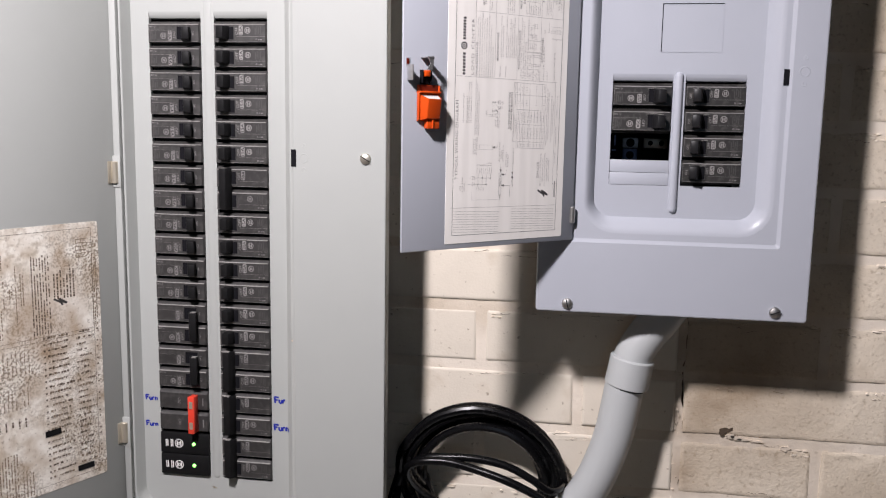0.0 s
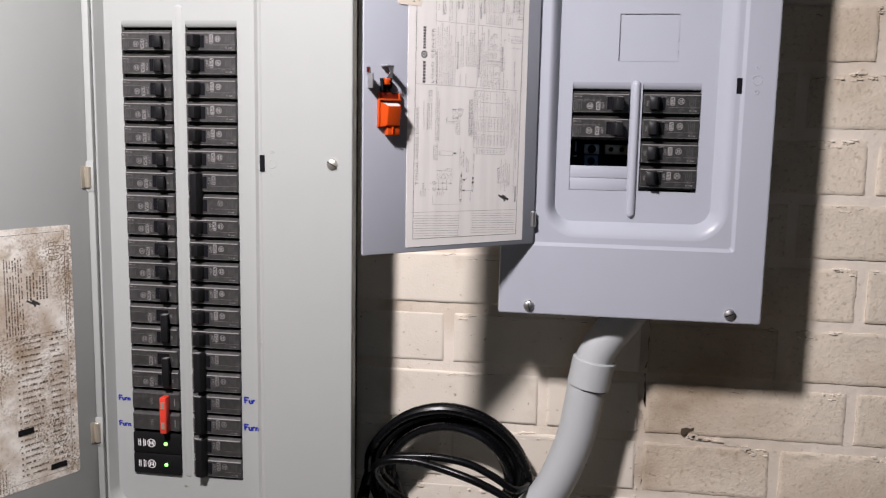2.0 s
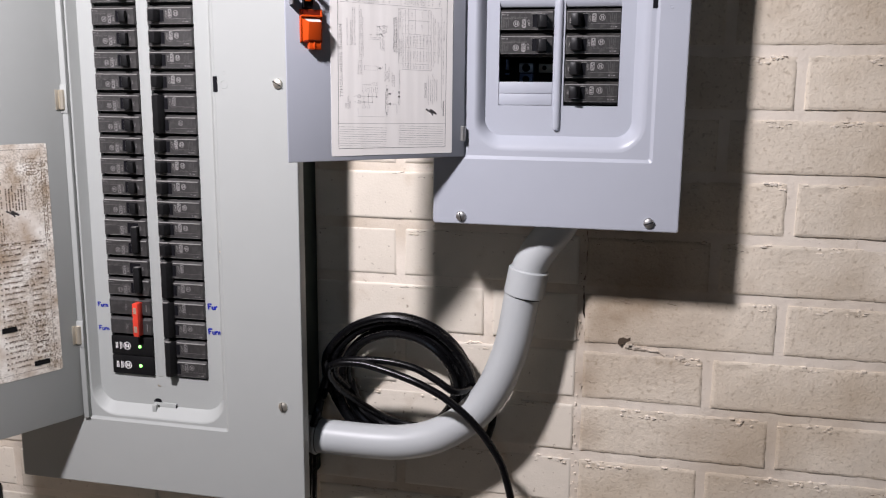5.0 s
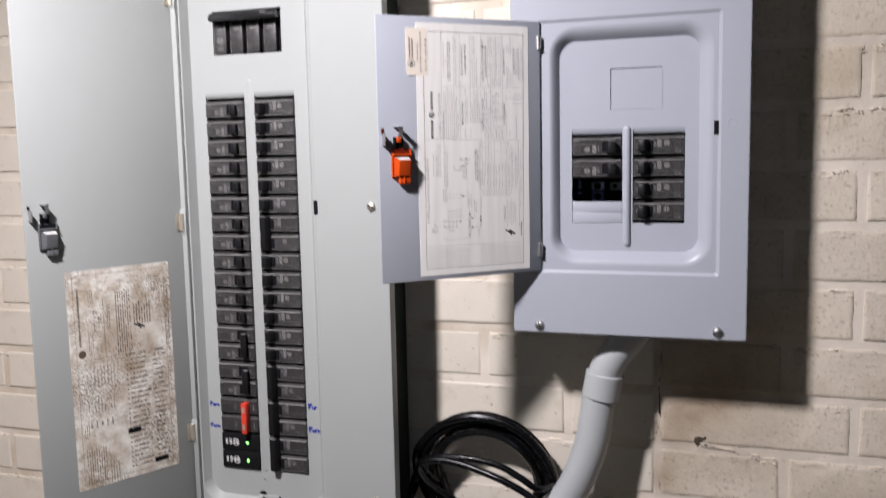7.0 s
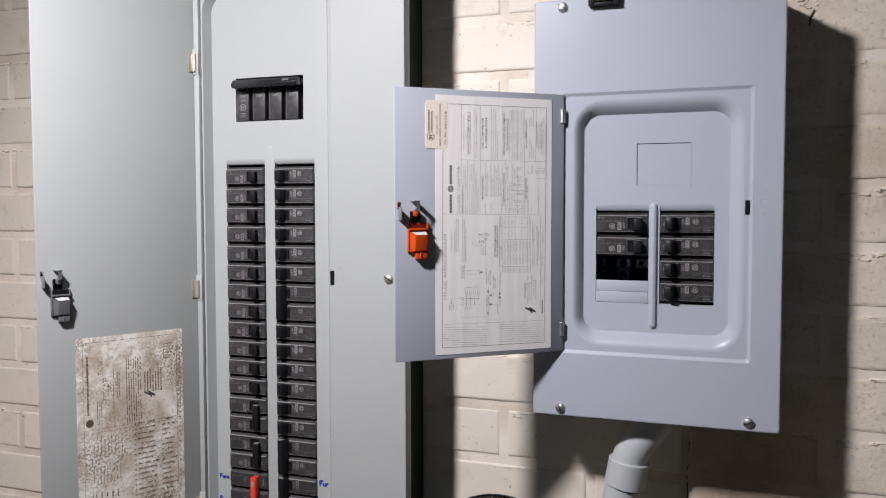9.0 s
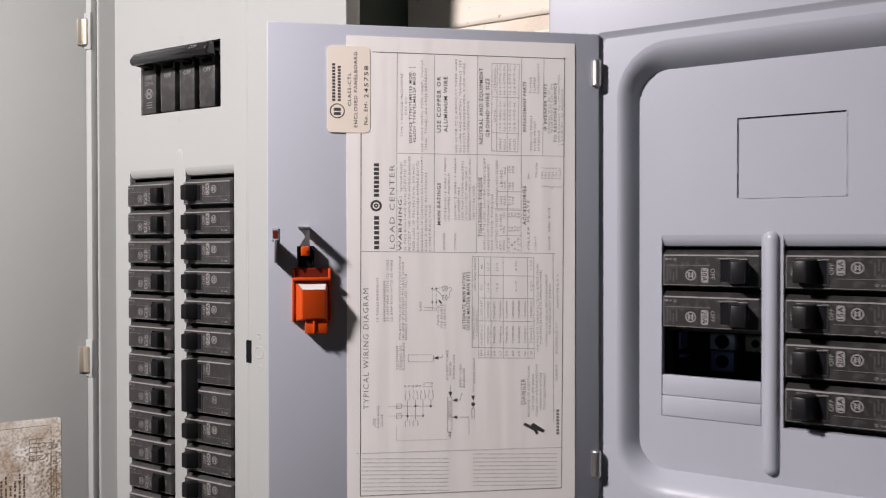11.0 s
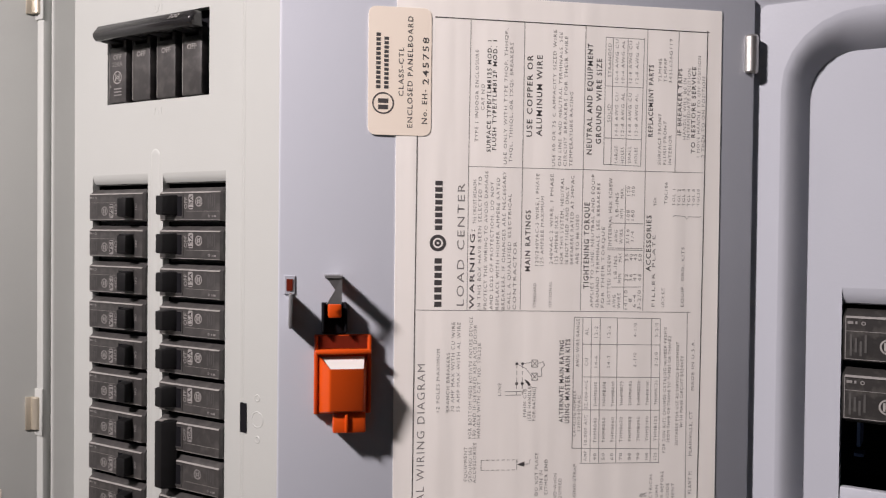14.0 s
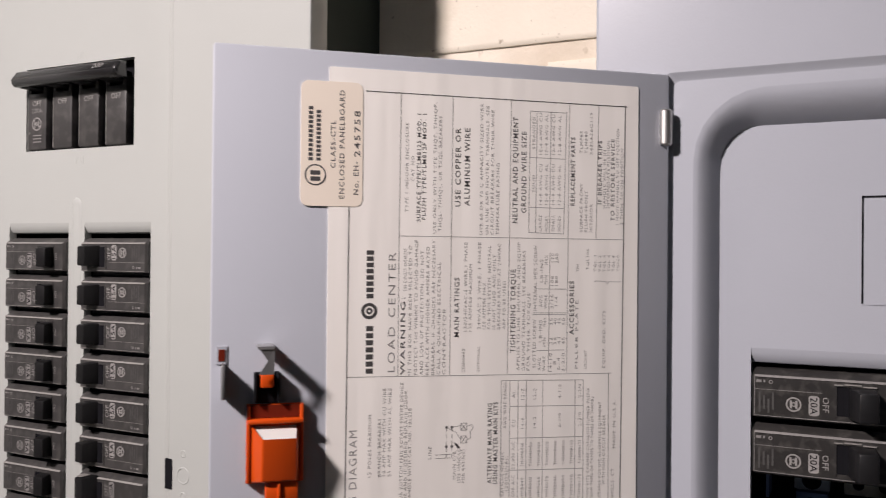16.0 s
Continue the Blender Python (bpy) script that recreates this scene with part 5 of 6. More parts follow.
    say("LINE", 0.1119, 1.5052, 1.5105, 0.0018, "thin")
    say("MAIN C/B", 0.1012, 1.4961, 1.5078, 0.0018, "thin")
    say("(SEE HANDLE", 0.0992, 1.4944, 1.5086, 0.0018, "thin")
    say("FOR RATING)", 0.0972, 1.4944, 1.5085, 0.0018, "thin")
    say("DO NOT PLACE", 0.0958, 1.4631, 1.4810, 0.0018, "thin")
    say("WIRE IN", 0.0938, 1.4651, 1.4734, 0.0018, "thin")
    say("EITHER END", 0.0917, 1.4633, 1.4780, 0.0018, "thin")
    say("BOND WHEN", 0.0877, 1.4582, 1.4719, 0.0018, "thin")
    say("REQUIRED", 0.0856, 1.4581, 1.4698, 0.0018, "thin")
    say("BOND STRAP", 0.0793, 1.4604, 1.4755, 0.0018, "thin")
    say("HAZARD OF ELECTRICAL", 0.0454, 1.4388, 1.4703, 0.0018, "thin")
    say("SHOCK OR BURN", 0.0427, 1.4430, 1.4651, 0.0018, "thin")
    say("TURN OFF POWER BEFORE", 0.0403, 1.4386, 1.4710, 0.0018, "thin")
    say("WORKING INSIDE", 0.0378, 1.4428, 1.4658, 0.0018, "thin")
    say("THIS EQUIPMENT", 0.0353, 1.4427, 1.4657, 0.0018, "thin")
    say("MADE IN U.S.A.", 0.0270, 1.5055, 1.5271, 0.0018, "thin")
    say("AMP", 0.0747, 1.4767, 1.4809, 0.0018, "thin")
    say("40", 0.0706, 1.4769, 1.4798, 0.0018, "thin")
    say("50", 0.0668, 1.4768, 1.4797, 0.0018, "thin")
    say("60", 0.0630, 1.4767, 1.4796, 0.0018, "thin")
    say("70", 0.0591, 1.4766, 1.4795, 0.0018, "thin")
    say("80", 0.0552, 1.4765, 1.4794, 0.0018, "thin")
    say("90", 0.0514, 1.4764, 1.4793, 0.0018, "thin")
    say("100", 0.0475, 1.4763, 1.4792, 0.0018, "thin")
    say("125", 0.0436, 1.4762, 1.4791, 0.0018, "thin")
    say("CATALOG NUMBER", 0.0797, 1.4873, 1.5065, 0.0018, "thin")
    say("AWG WIRE RANGE", 0.0786, 1.5166, 1.5366, 0.0018, "thin")


def print_tables():
    line(0.1402, 1.6595, 0.0216, 1.6593, "frame")
    line(0.1470, 1.6130, 0.1480, 1.3950, "frame")
    line(0.1259, 1.5995, 0.0236, 1.5992)
    line(0.1255, 1.6591, 0.1259, 1.5995)
    line(0.1030, 1.6593, 0.1036, 1.5405)
    line(0.0768, 1.6594, 0.0777, 1.5403)
    line(0.0496, 1.6595, 0.0501, 1.5400)
    line(0.0355, 1.6592, 0.0365, 1.5994)
    line(0.1472, 1.5409, 0.0285, 1.5392)
    line(0.1259, 1.5995, 0.1259, 1.5407)
    line(0.0680, 1.6550, 0.0684, 1.6018)
    line(0.0510, 1.6555, 0.0520, 1.6014)
    line(0.0680, 1.6550, 0.0510, 1.6550)
    line(0.0684, 1.6018, 0.0520, 1.6014)
    line(0.0648, 1.6551, 0.0652, 1.6018)
    line(0.0583, 1.6553, 0.0587, 1.6019)
    line(0.0683, 1.6129, 0.0519, 1.6126)
    line(0.0682, 1.6347, 0.0514, 1.6345)
    line(0.0803, 1.5375, 0.0421, 1.5366)
    line(0.0771, 1.4758, 0.0419, 1.4748)
    line(0.0803, 1.5375, 0.0805, 1.4823)
    line(0.0421, 1.5366, 0.0419, 1.4748)
    line(0.0805, 1.4823, 0.0419, 1.4807)
    line(0.0765, 1.5261, 0.0421, 1.5253)
    line(0.0765, 1.5123, 0.0420, 1.5114)
    line(0.0768, 1.4984, 0.0420, 1.4973)
    line(0.0765, 1.5374, 0.0764, 1.4758)
    line(0.0727, 1.5369, 0.0726, 1.4757)
    line(0.0689, 1.5368, 0.0688, 1.4755)
    line(0.0613, 1.5368, 0.0612, 1.4753)
    line(0.0460, 1.5366, 0.0458, 1.4749)
    line(0.0299, 1.5392, 0.0295, 1.4348)


def print_torque():
    rows = (("SLOTTED SCREW", 175, 720, 445), ("INTERNAL HEX SCREW", 178, 395, 25), ("AWG", 205, 735, 665), ("LB-INS", 210, 575, 450), ("AWG", 212, 375, 310), ("LB-INS", 214, 235, 105),
            ("WIRE", 232, 740, 655), ("MIN", 234, 600, 550), ("MAX", 236, 485, 435), ("WIRE", 240, 385, 305), ("MIN", 241, 245, 195), ("MAX", 242, 135, 80),
            ("14-10", 270, 745, 640), ("32", 271, 590, 550), ("35", 272, 480, 440), ("3/16", 276, 385, 305), ("108", 277, 255, 200), ("120", 278, 120, 70),
            ("8", 295, 705, 685), ("36", 296, 590, 550), ("40", 297, 475, 440), ("1/4", 302, 370, 315), ("180", 303, 255, 200), ("200", 304, 125, 70),
            ("6-4", 318, 735, 665), ("41", 319, 590, 550), ("45", 320, 475, 440), ("3-2/0", 345, 745, 640), ("45", 346, 590, 550), ("50", 347, 480, 440))
    across, up = lambda u: 0.07936 - 0.00007987 * u, lambda v: 1.59813 - 0.00007717 * v
    for text, u, v0, v1 in rows:
        say(text, across(u), up(v0), up(v1), 0.0019, "thin")
    for u0, v0, u1, v1 in ((258, 745, 262, 65), (190, 622, 355, 622), (165, 418, 360, 420), (165, 408, 360, 410), (190, 272, 360, 274)):
        line(across(u0), up(v0), across(u1), up(v1))
    for u0, v0, u1, v1 in ((530, 232, 540, 226), (540, 226, 595, 230), (595, 230, 607, 245), (607, 245, 620, 231), (620, 231, 680, 233), (680, 233, 690, 226)):
        line(across(u0), up(v0), across(u1), up(v1))


def arrow(x, z, dx, dz, s=0.0032):
    """A solid arrow head with its tip at (x, z), pointing along (dx, dz)."""
    bm = inks["bold"]
    bm.faces.new([bm.verts.new((px, INK_Y, pz)) for px, pz in ((x, z), (x - s * dx + 0.0011 * dz, z - s * dz - 0.0011 * dx), (x - s * dx - 0.0011 * dz, z - s * dz + 0.0011 * dx))])


def frame_lines(x0, x1, z0, z1):
    for a, b, c, d in ((x0, z0, x1, z0), (x1, z0, x1, z1), (x1, z1, x0, z1), (x0, z1, x0, z0)):
        line(a, b, c, d)


def dashed(x0, z0, x1, z1, n):
    for k in range(n):
        p, q = k / n, (k + 0.6) / n
        line(x0 + (x1 - x0) * p, z0 + (z1 - z0) * p, x0 + (x1 - x0) * q, z0 + (z1 - z0) * q)


def print_diagram():
    say("LINE", 0.1397, 1.4365, 1.4411, 0.0024, "thin")
    say("4-2/0 AWG", 0.1374, 1.4351, 1.4484, 0.0020, "thin")
    say("CU-AL", 0.1352, 1.4362, 1.4436, 0.0020, "thin")
    # two line lugs and the two buses with their branch taps
    for z in (1.4480, 1.4421):
        frame_lines(0.1235, 0.1265, z - 0.0014, z + 0.0014)
        line(0.1265, z, 0.1235, z)
        dashed(0.1310, z, 0.1265, z, 3)
    line(0.1235, 1.4480, 0.1057, 1.4474)
    line(0.1235, 1.4421, 0.1105, 1.4416)
    for x, z in ((0.1198, 1.4419), (0.1150, 1.4477), (0.1105, 1.4417), (0.1057, 1.4474)):
        line(x, 1.4515, x, z)
        annulus(inks["bold"], x, z, INK_Y, 0.0001, 0.0007, 10)
        for dx in (-0.0010, 0.0010):
            line(x + dx, 1.4515, x + dx * 1.6, 1.4535)
            line(x + dx * 1.6, 1.4535, x + dx, 1.4555)
            line(x + dx, 1.4555, x + dx, 1.4572)
    for x, z in ((0.1198, 1.4419), (0.1150, 1.4477)):
        line(x, z, x, 1.4390)
        for dx in (-0.0010, 0.0010):
            line(x + dx, 1.4390, x + dx * 1.6, 1.4372)
            line(x + dx * 1.6, 1.4372, x + dx, 1.4356)
    dashed(0.1265, 1.4355, 0.1265, 1.4273, 4)
    dashed(0.1265, 1.4273, 0.0953, 1.4268, 14)
    line(0.0941, 1.4268, 0.0941, 1.4290)
    # neutral bar, bonding arrows, strap
    frame_lines(0.0929, 0.0956, 1.4312, 1.4522)
    line(0.0956, 1.4388, 0.0929, 1.4388)
    for z in (1.4290, 1.4300, 1.4308):
        line(0.0950, z, 0.0933, z, w=0.0005)
    line(0.0938, 1.4597, 0.0938, 1.4555)
    arrow(0.0938, 1.4524, 0, -1)
    line(0.0880, 1.4505, 0.0900, 1.4505)
    line(0.0880, 1.4505, 0.0868, 1.4545)
    arrow(0.0928, 1.4505, 1, 0)
    line(0.0825, 1.4398, 0.0905, 1.4401)
    line(0.0825, 1.4398, 0.0825, 1.4290)
    arrow(0.0928, 1.4401, 1, 0)
    line(0.0799, 1.4588, 0.0799, 1.4550)
    arrow(0.0799, 1.4497, 0, -1)
    annulus(inks["bold"], 0.0799, 1.4477, INK_Y, 0.0001, 0.0012, 14)
    line(0.0799, 1.4465, 0.0808, 1.4440)
    line(0.0808, 1.4440, 0.0806, 1.4385)
    line(0.0799, 1.4465, 0.0790, 1.4440)
    line(0.0790, 1.4440, 0.0793, 1.4385)
    # equipment ground bar
    for a, b, c, d in ((0.1193, 1.4787, 0.1042, 1.4783), (0.1193, 1.4745, 0.1042, 1.4741)):
        dashed(a, b, c, d, 7)
    line(0.1193, 1.4787, 0.1193, 1.4745)
    line(0.1042, 1.4783, 0.1042, 1.4741)
    arrow(0.1042, 1.4764, 1, 0)
    line(0.0990, 1.4764, 0.1012, 1.4764)
    line(0.0990, 1.4764, 0.0985, 1.4785)
    dots(0.0270, 1.4272, 1.4432, 8, 0.0017, "thin")


for job in (print_sticker, print_headings, print_small, print_torque, print_tables, print_diagram):
    job()
dots(0.1380, 1.5421, 1.5627, 7, 0.0030)
dots(0.1380, 1.5734, 1.5941, 8, 0.0030)
annulus(inks["bold"], 0.1382, 1.5681, INK_Y, 0.0005, 0.0014, 14)
annulus(inks["bold"], 0.1382, 1.5681, INK_Y, 0.0021, 0.0034, 22)
annulus(inks["bold"], 0.1609, 1.6240, STICKER_Y, 0.0038, 0.0044, 24)
dots(0.1609, 1.6215, 1.6265, 2, 0.0040, y=STICKER_Y)
dots(0.1629, 1.6298, 1.6525, 12, 0.0018, y=STICKER_Y)
dots(0.1597, 1.6298, 1.6510, 12, 0.0018, y=STICKER_Y)
for row, amps in enumerate(("040", "050", "060", "070", "080", "090", "100", "125")):
    x = 0.0706 - 0.00385 * row
    say("THMB" + amps, x, 1.4842, 1.4948, 0.0018, "thin")
    say("THHMB" + amps, x, 1.4996, 1.5100, 0.0018, "thin")
for x, cu, al in ((0.0706, "14-6", "12-2"), (0.0650, "14-3", "12-2"), (0.0533, "6-1/0", "4-1/0"), (0.0437, "2-2/0", "2-2/0")):
    say(cu, x, 1.5162, 1.5162 + 0.0012 * len(cu), 0.0018, "thin")
    say(al, x, 1.5288, 1.5288 + 0.0012 * len(al), 0.0018, "thin")
say("10,000 AIC", 0.0747, 1.4835, 1.4962, 0.0018, "thin")
say("22,000 AIC", 0.0747, 1.4988, 1.5108, 0.0018, "thin")
say("CU", 0.0747, 1.5170, 1.5202, 0.0018, "thin")
say("AL", 0.0747, 1.5298, 1.5328, 0.0018, "thin")
say("120/240VAC", 0.0777, 1.4895, 1.5045, 0.0018, "thin")
say("FOR 240V KITS CHANGE CATALOG NUMBER PREFIX", 0.0397, 1.4790, 1.5330, 0.0018, "thin")
say("FROM THMB OR THHMB TO THMB2 OR THHMB2", 0.0377, 1.4835, 1.5290, 0.0018, "thin")
say("SUITABLE FOR USE AS SERVICE EQUIPMENT", 0.0340, 1.4820, 1.5265, 0.0018, "thin")
say("WITH MAIN CIRCUIT BREAKER", 0.0320, 1.4895, 1.5205, 0.0018, "thin")
say("PLANT M", 0.0276, 1.4608, 1.4703, 0.0020, "thin")
say("PLAINVILLE, CT", 0.0276, 1.4773, 1.4963, 0.0020, "thin")
for k, n in enumerate(("2", "4", "6", "8", "9", "10", "11", "12")):
    say(n, 0.1212 - 0.00225 * k, 1.4590, 1.4590 + 0.0014 * len(n), 0.0018, "thin")
# the main breaker's symbol with its dashed feeders
for x in (0.1047, 0.1023):
    for k in range(5):
        line(x, 1.5052 + 0.0028 * k, x, 1.5070 + 0.0028 * k)
    for z in (1.5101, 1.5183):
        annulus(inks["bold"], x, z, INK_Y, 0.0001, 0.0006, 8)
for z in (1.5053, 1.5068):
    line(0.1095, z, 0.1027, z)
line(0.1047, 1.5183, 0.1005, 1.5160)
line(0.1005, 1.5160, 0.0984, 1.5130)
line(0.1023, 1.5183, 0.0984, 1.5188)
for z in (1.5113, 1.5168):
    for a, b, c, d in ((0.0984, z, 0.0958, z), (0.0984, z + 0.0030, 0.0958, z + 0.0030), (0.0984, z, 0.0984, z + 0.0030), (0.0958, z, 0.0958, z + 0.0030), (0.0984, z, 0.0958, z + 0.0030), (0.0958, z, 0.0984, z + 0.0030)):
        line(a, b, c, d)
for a, b, c, d in ((0.0958, 1.5183, 0.0935, 1.5190), (0.0935, 1.5190, 0.0928, 1.5175), (0.0928, 1.5175, 0.0942, 1.5163), (0.0942, 1.5163, 0.0940, 1.5130), (0.0940, 1.5130, 0.0958, 1.5128), (0.0978, 1.5080, 0.1010, 1.5108)):
    line(a, b, c, d)
inks["bold"].faces.new([inks["bold"].verts.new((x, INK_Y, z)) for x, z in ((0.1014, 1.5118), (0.0998, 1.5110), (0.0986, 1.5094), (0.0996, 1.5090))])
for k in range(9):
    line(0.1470, 1.4172 - 0.0024 * k, 0.0950, 1.4152 - 0.0024 * k)
    line(0.0800, 1.4172 - 0.0024 * k, 0.0275, 1.4152 - 0.0024 * k)
line(0.1480, 1.3950, 0.0246, 1.3939, "frame")
line(0.0246, 1.3939, 0.0225, 1.6600, "frame")
line(0.1500, 1.4205, 0.0240, 1.4190)


def lightning(bm, x, z, s, y):
    pts = ((-1.0, 0.55), (0.15, -0.1), (-0.1, 0.5), (1.2, -0.35), (0.15, 0.05), (0.45, -0.60))
    w = 0.16
    for (ax, az), (bx, bz) in zip(pts, pts[1:]):
        n = math.hypot(bx - ax, bz - az)
        ox, oz = -(bz - az) / n * w, (bx - ax) / n * w
        bm.faces.new([bm.verts.new((x - s * px, y, z + s * pz)) for px, pz in ((ax + ox, az + oz), (bx + ox, bz + oz), (bx - ox, bz - oz), (ax - ox, az - oz))])


lightning(inks["bold"], 0.0425, 1.4314, 0.0058, INK_Y)
arrow(0.0352, 1.4287, -0.85, -0.52, 0.0040)
for kind, material, told in (("bold", INK, "bold black printing"), ("thin", INK_GREY, "fine grey printing"), ("lines", INK_GREY, "thin printed lines")):
    tagged(part("printing", inks[kind], material, small_door, told, sharp=0), kind="stuff")

# the stained directory: columns of upright text, a table of hand-filled lines
y = 0.00045
X0, X1, Z0, Z1 = 0.0335, 0.1560, 1.1125, 1.3815
faint, strong = new_bm(), new_bm()
rnd = random.Random(12)


def upright_rows(bm, x0, x1, z0, z1, count, w, ragged):
    """Rows of worn text that run upwards, side by side from x0 to x1, broken into words."""
    for k in range(count):
        x = x0 + (x1 - x0) * (k + 0.5) / count
        z, end = z0, z1 - rnd.random() * ragged * (z1 - z0)
        while z < end:
            word = 0.0009 + rnd.random() * 0.0030
            if rnd.random() < 0.86:
                h = w * rnd.uniform(1.0, 1.5)
                bar(bm, x - h / 2, x + h / 2, z, min(z + word, end), y)
            z += word + rnd.uniform(0.0004, 0.0010)


for a, b, c, d in ((X0, X1, Z1, Z1 + 0.0004), (X0, X1, Z0, Z0 + 0.0004), (X0, X0 + 0.0004, Z0, Z1), (X1 - 0.0004, X1, Z0, Z1), (X0, X1, 1.2688, 1.2691), (X0, X1, 1.2728, 1.2731)):
    bar(strong, a, b, c, d, y)
for x0, x1, z0, z1, count, w, ragged, bold in (
        (0.1482, 0.1526, 1.2917, 1.3646, 1, 0.0017, 0, 1), (0.1309, 0.1381, 1.3406, 1.3654, 3, 0.0009, 0.3, 0), (0.1328, 0.1401, 1.278, 1.3105, 3, 0.0009, 0.2, 0),
        (0.1298, 0.132, 1.3044, 1.3363, 1, 0.0009, 0, 0), (0.1214, 0.1258, 1.3177, 1.332, 2, 0.0012, 0.2, 0), (0.1176, 0.1191, 1.2813, 1.3528, 1, 0.0008, 0.1, 0),
        (0.1096, 0.1146, 1.3091, 1.345, 2, 0.0009, 0.3, 0), (0.0818, 0.1029, 1.2758, 1.3588, 7, 0.001, 0.05, 1), (0.054, 0.0794, 1.3103, 1.3459, 7, 0.0013, 0.45, 1),
        (0.0284, 0.035, 1.2675, 1.3585, 3, 0.001, 0.15, 0), (0.1065, 0.1463, 1.2391, 1.2675, 9, 0.0008, 0.35, 0), (0.1094, 0.1466, 1.2034, 1.2282, 9, 0.0008, 0.35, 0),
        (0.1116, 0.146, 1.1834, 1.1933, 5, 0.0014, 0.1, 1), (0.1453, 0.1528, 1.1721, 1.1944, 3, 0.0008, 0.3, 0), (0.125, 0.1523, 1.1117, 1.1606, 9, 0.001, 0.06, 0),
        (0.1087, 0.1224, 1.1084, 1.1425, 4, 0.0008, 0.2, 0)):
    upright_rows(strong if bold else faint, x0, x1, z0, z1, count, w, ragged)
for k in range(24):
    z = 1.2700 - 0.00655 * k
    bar(faint, X0, 0.0935, z - 0.0007, z - 0.0005, y)
    for x0, x1 in ((0.0600, 0.0880), (0.0345, 0.0555)):
        x = x1
        stop = x0 + rnd.random() * 0.012
        while x > stop:
            w = 0.0007 + rnd.random() * 0.0024
            if rnd.random() < 0.85:
                bar(strong if rnd.random() < 0.6 else faint, x - w, x, z + rnd.uniform(0.0, 0.0005), z + rnd.uniform(0.0018, 0.0028), y)
            x -= w + rnd.uniform(0.0003, 0.0008)
    bar(strong, 0.0905, 0.0925, z + 0.0002, z + 0.0020, y)
    if k % 3 != 1:
        bar(strong, 0.0300, 0.0318, z + 0.0002, z + 0.0020, y)
for k in range(3):
    z = 1.3660 - 0.0075 * k
    for a, b, c, d in ((0.0400, 0.0520, z, z + 0.0008), (0.0400, 0.0520, z + 0.0040, z + 0.0048), (0.0512, 0.0520, z, z + 0.0048), (0.0455, 0.0462, z, z + 0.0048)):
        bar(faint, a, b, c, d, y)
tagged(part("printing", strong, BROWN_INK, big_door, "worn dark brown printing", sharp=0), kind="stuff")
tagged(part("faint_printing", faint, FAINT_BROWN, big_door, "faded brown printing and handwriting", sharp=0), kind="stuff")
bm = new_bm()
annulus(bm, 0.1486, 1.2817, y, 0.0002, 0.0050, 16)
part("emblem", bm, BROWN_INK, big_door, "dark printed round emblem", sharp=0)
bm = new_bm()
lightning(bm, 0.0721, 1.3072, 0.0068, y)
part("lightning_mark", bm, INK, big_door, "dark printed lightning mark", sharp=0)
for x0, x1, z in ((0.0778, 0.0952, 1.1657), (0.0408, 0.0601, 1.1172)):
    bm = box(new_bm(), x0, x1, 0.0004, 0.0009, z, z + 0.0064, bevel=0.0002)
    part("label_strip", bm, HANDLE, big_door, "black embossed label strip", sharp=0)


# ---- bricks, last ----
COURSE, FIRST = 0.0718, 1.2210
JOINT = 0.012


def brick_mesh(length, height, seed, rough):
    """A brick with worn, chipped arrises and an uneven face, front at y = 0; x 0..length, z 0..height."""
    rnd = random.Random(seed)
    e = 0.0026 if rough else 0.0018
    wob = 0.0008 if rough else 0.00035
    nx, nz = max(3, round(length / (0.008 if rough else 0.016))), 7 if rough else 4
    f = e + 0.0016
    xs = [0.0, e, f, *(f + (length - 2 * f) * k / nx for k in range(1, nx)), length - f, length - e, length]
    zs = [0.0, e, f, *(f + (height - 2 * f) * k / nz for k in range(1, nz)), height - f, height - e, height]
    shift = Vector((seed * 3.7, seed * 1.3, 0.0))
    bm = new_bm()
    grid = []
    for i, x in enumerate(xs):
        col = []
        for j, z in enumerate(zs):
            at = Vector((x * 70, 0, z * 70)) + shift
            relief = noise.noise(at) * wob + noise.noise(at * 0.35) * wob * 0.8
            rim = i in (0, len(xs) - 1) or j in (0, len(zs) - 1)
            if rim:
                relief += (0.0009 if rough else 0.0013) + abs(noise.noise(at * 2.3)) * wob
            if rough and j >= len(zs) - 3 and noise.noise(Vector((x * 45, 7.0, 0)) + shift) > 0.12:
                relief += rnd.random() * 0.0014
            col.append(bm.verts.new((x + noise.noise(at + Vector((9, 0, 0))) * wob, relief, z + noise.noise(at + Vector((0, 9, 0))) * wob)))
        grid.append(col)
    for i in range(len(xs) - 1):
        for j in range(len(zs) - 1):
            bm.faces.new((grid[i][j], grid[i + 1][j], grid[i + 1][j + 1], grid[i][j + 1]))
    m, n = len(xs) - 1, len(zs) - 1
    rim = [grid[i][0] for i in range(m + 1)] + [grid[m][j] for j in range(1, n + 1)] + [grid[i][n] for i in range(m - 1, -1, -1)] + [grid[0][j] for j in range(n - 1, 0, -1)]
    back = [bm.verts.new((v.co.x, 0.02, v.co.z)) for v in rim]
    bridge(bm, rim, back)
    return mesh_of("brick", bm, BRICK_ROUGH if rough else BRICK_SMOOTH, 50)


brick_kinds = {}


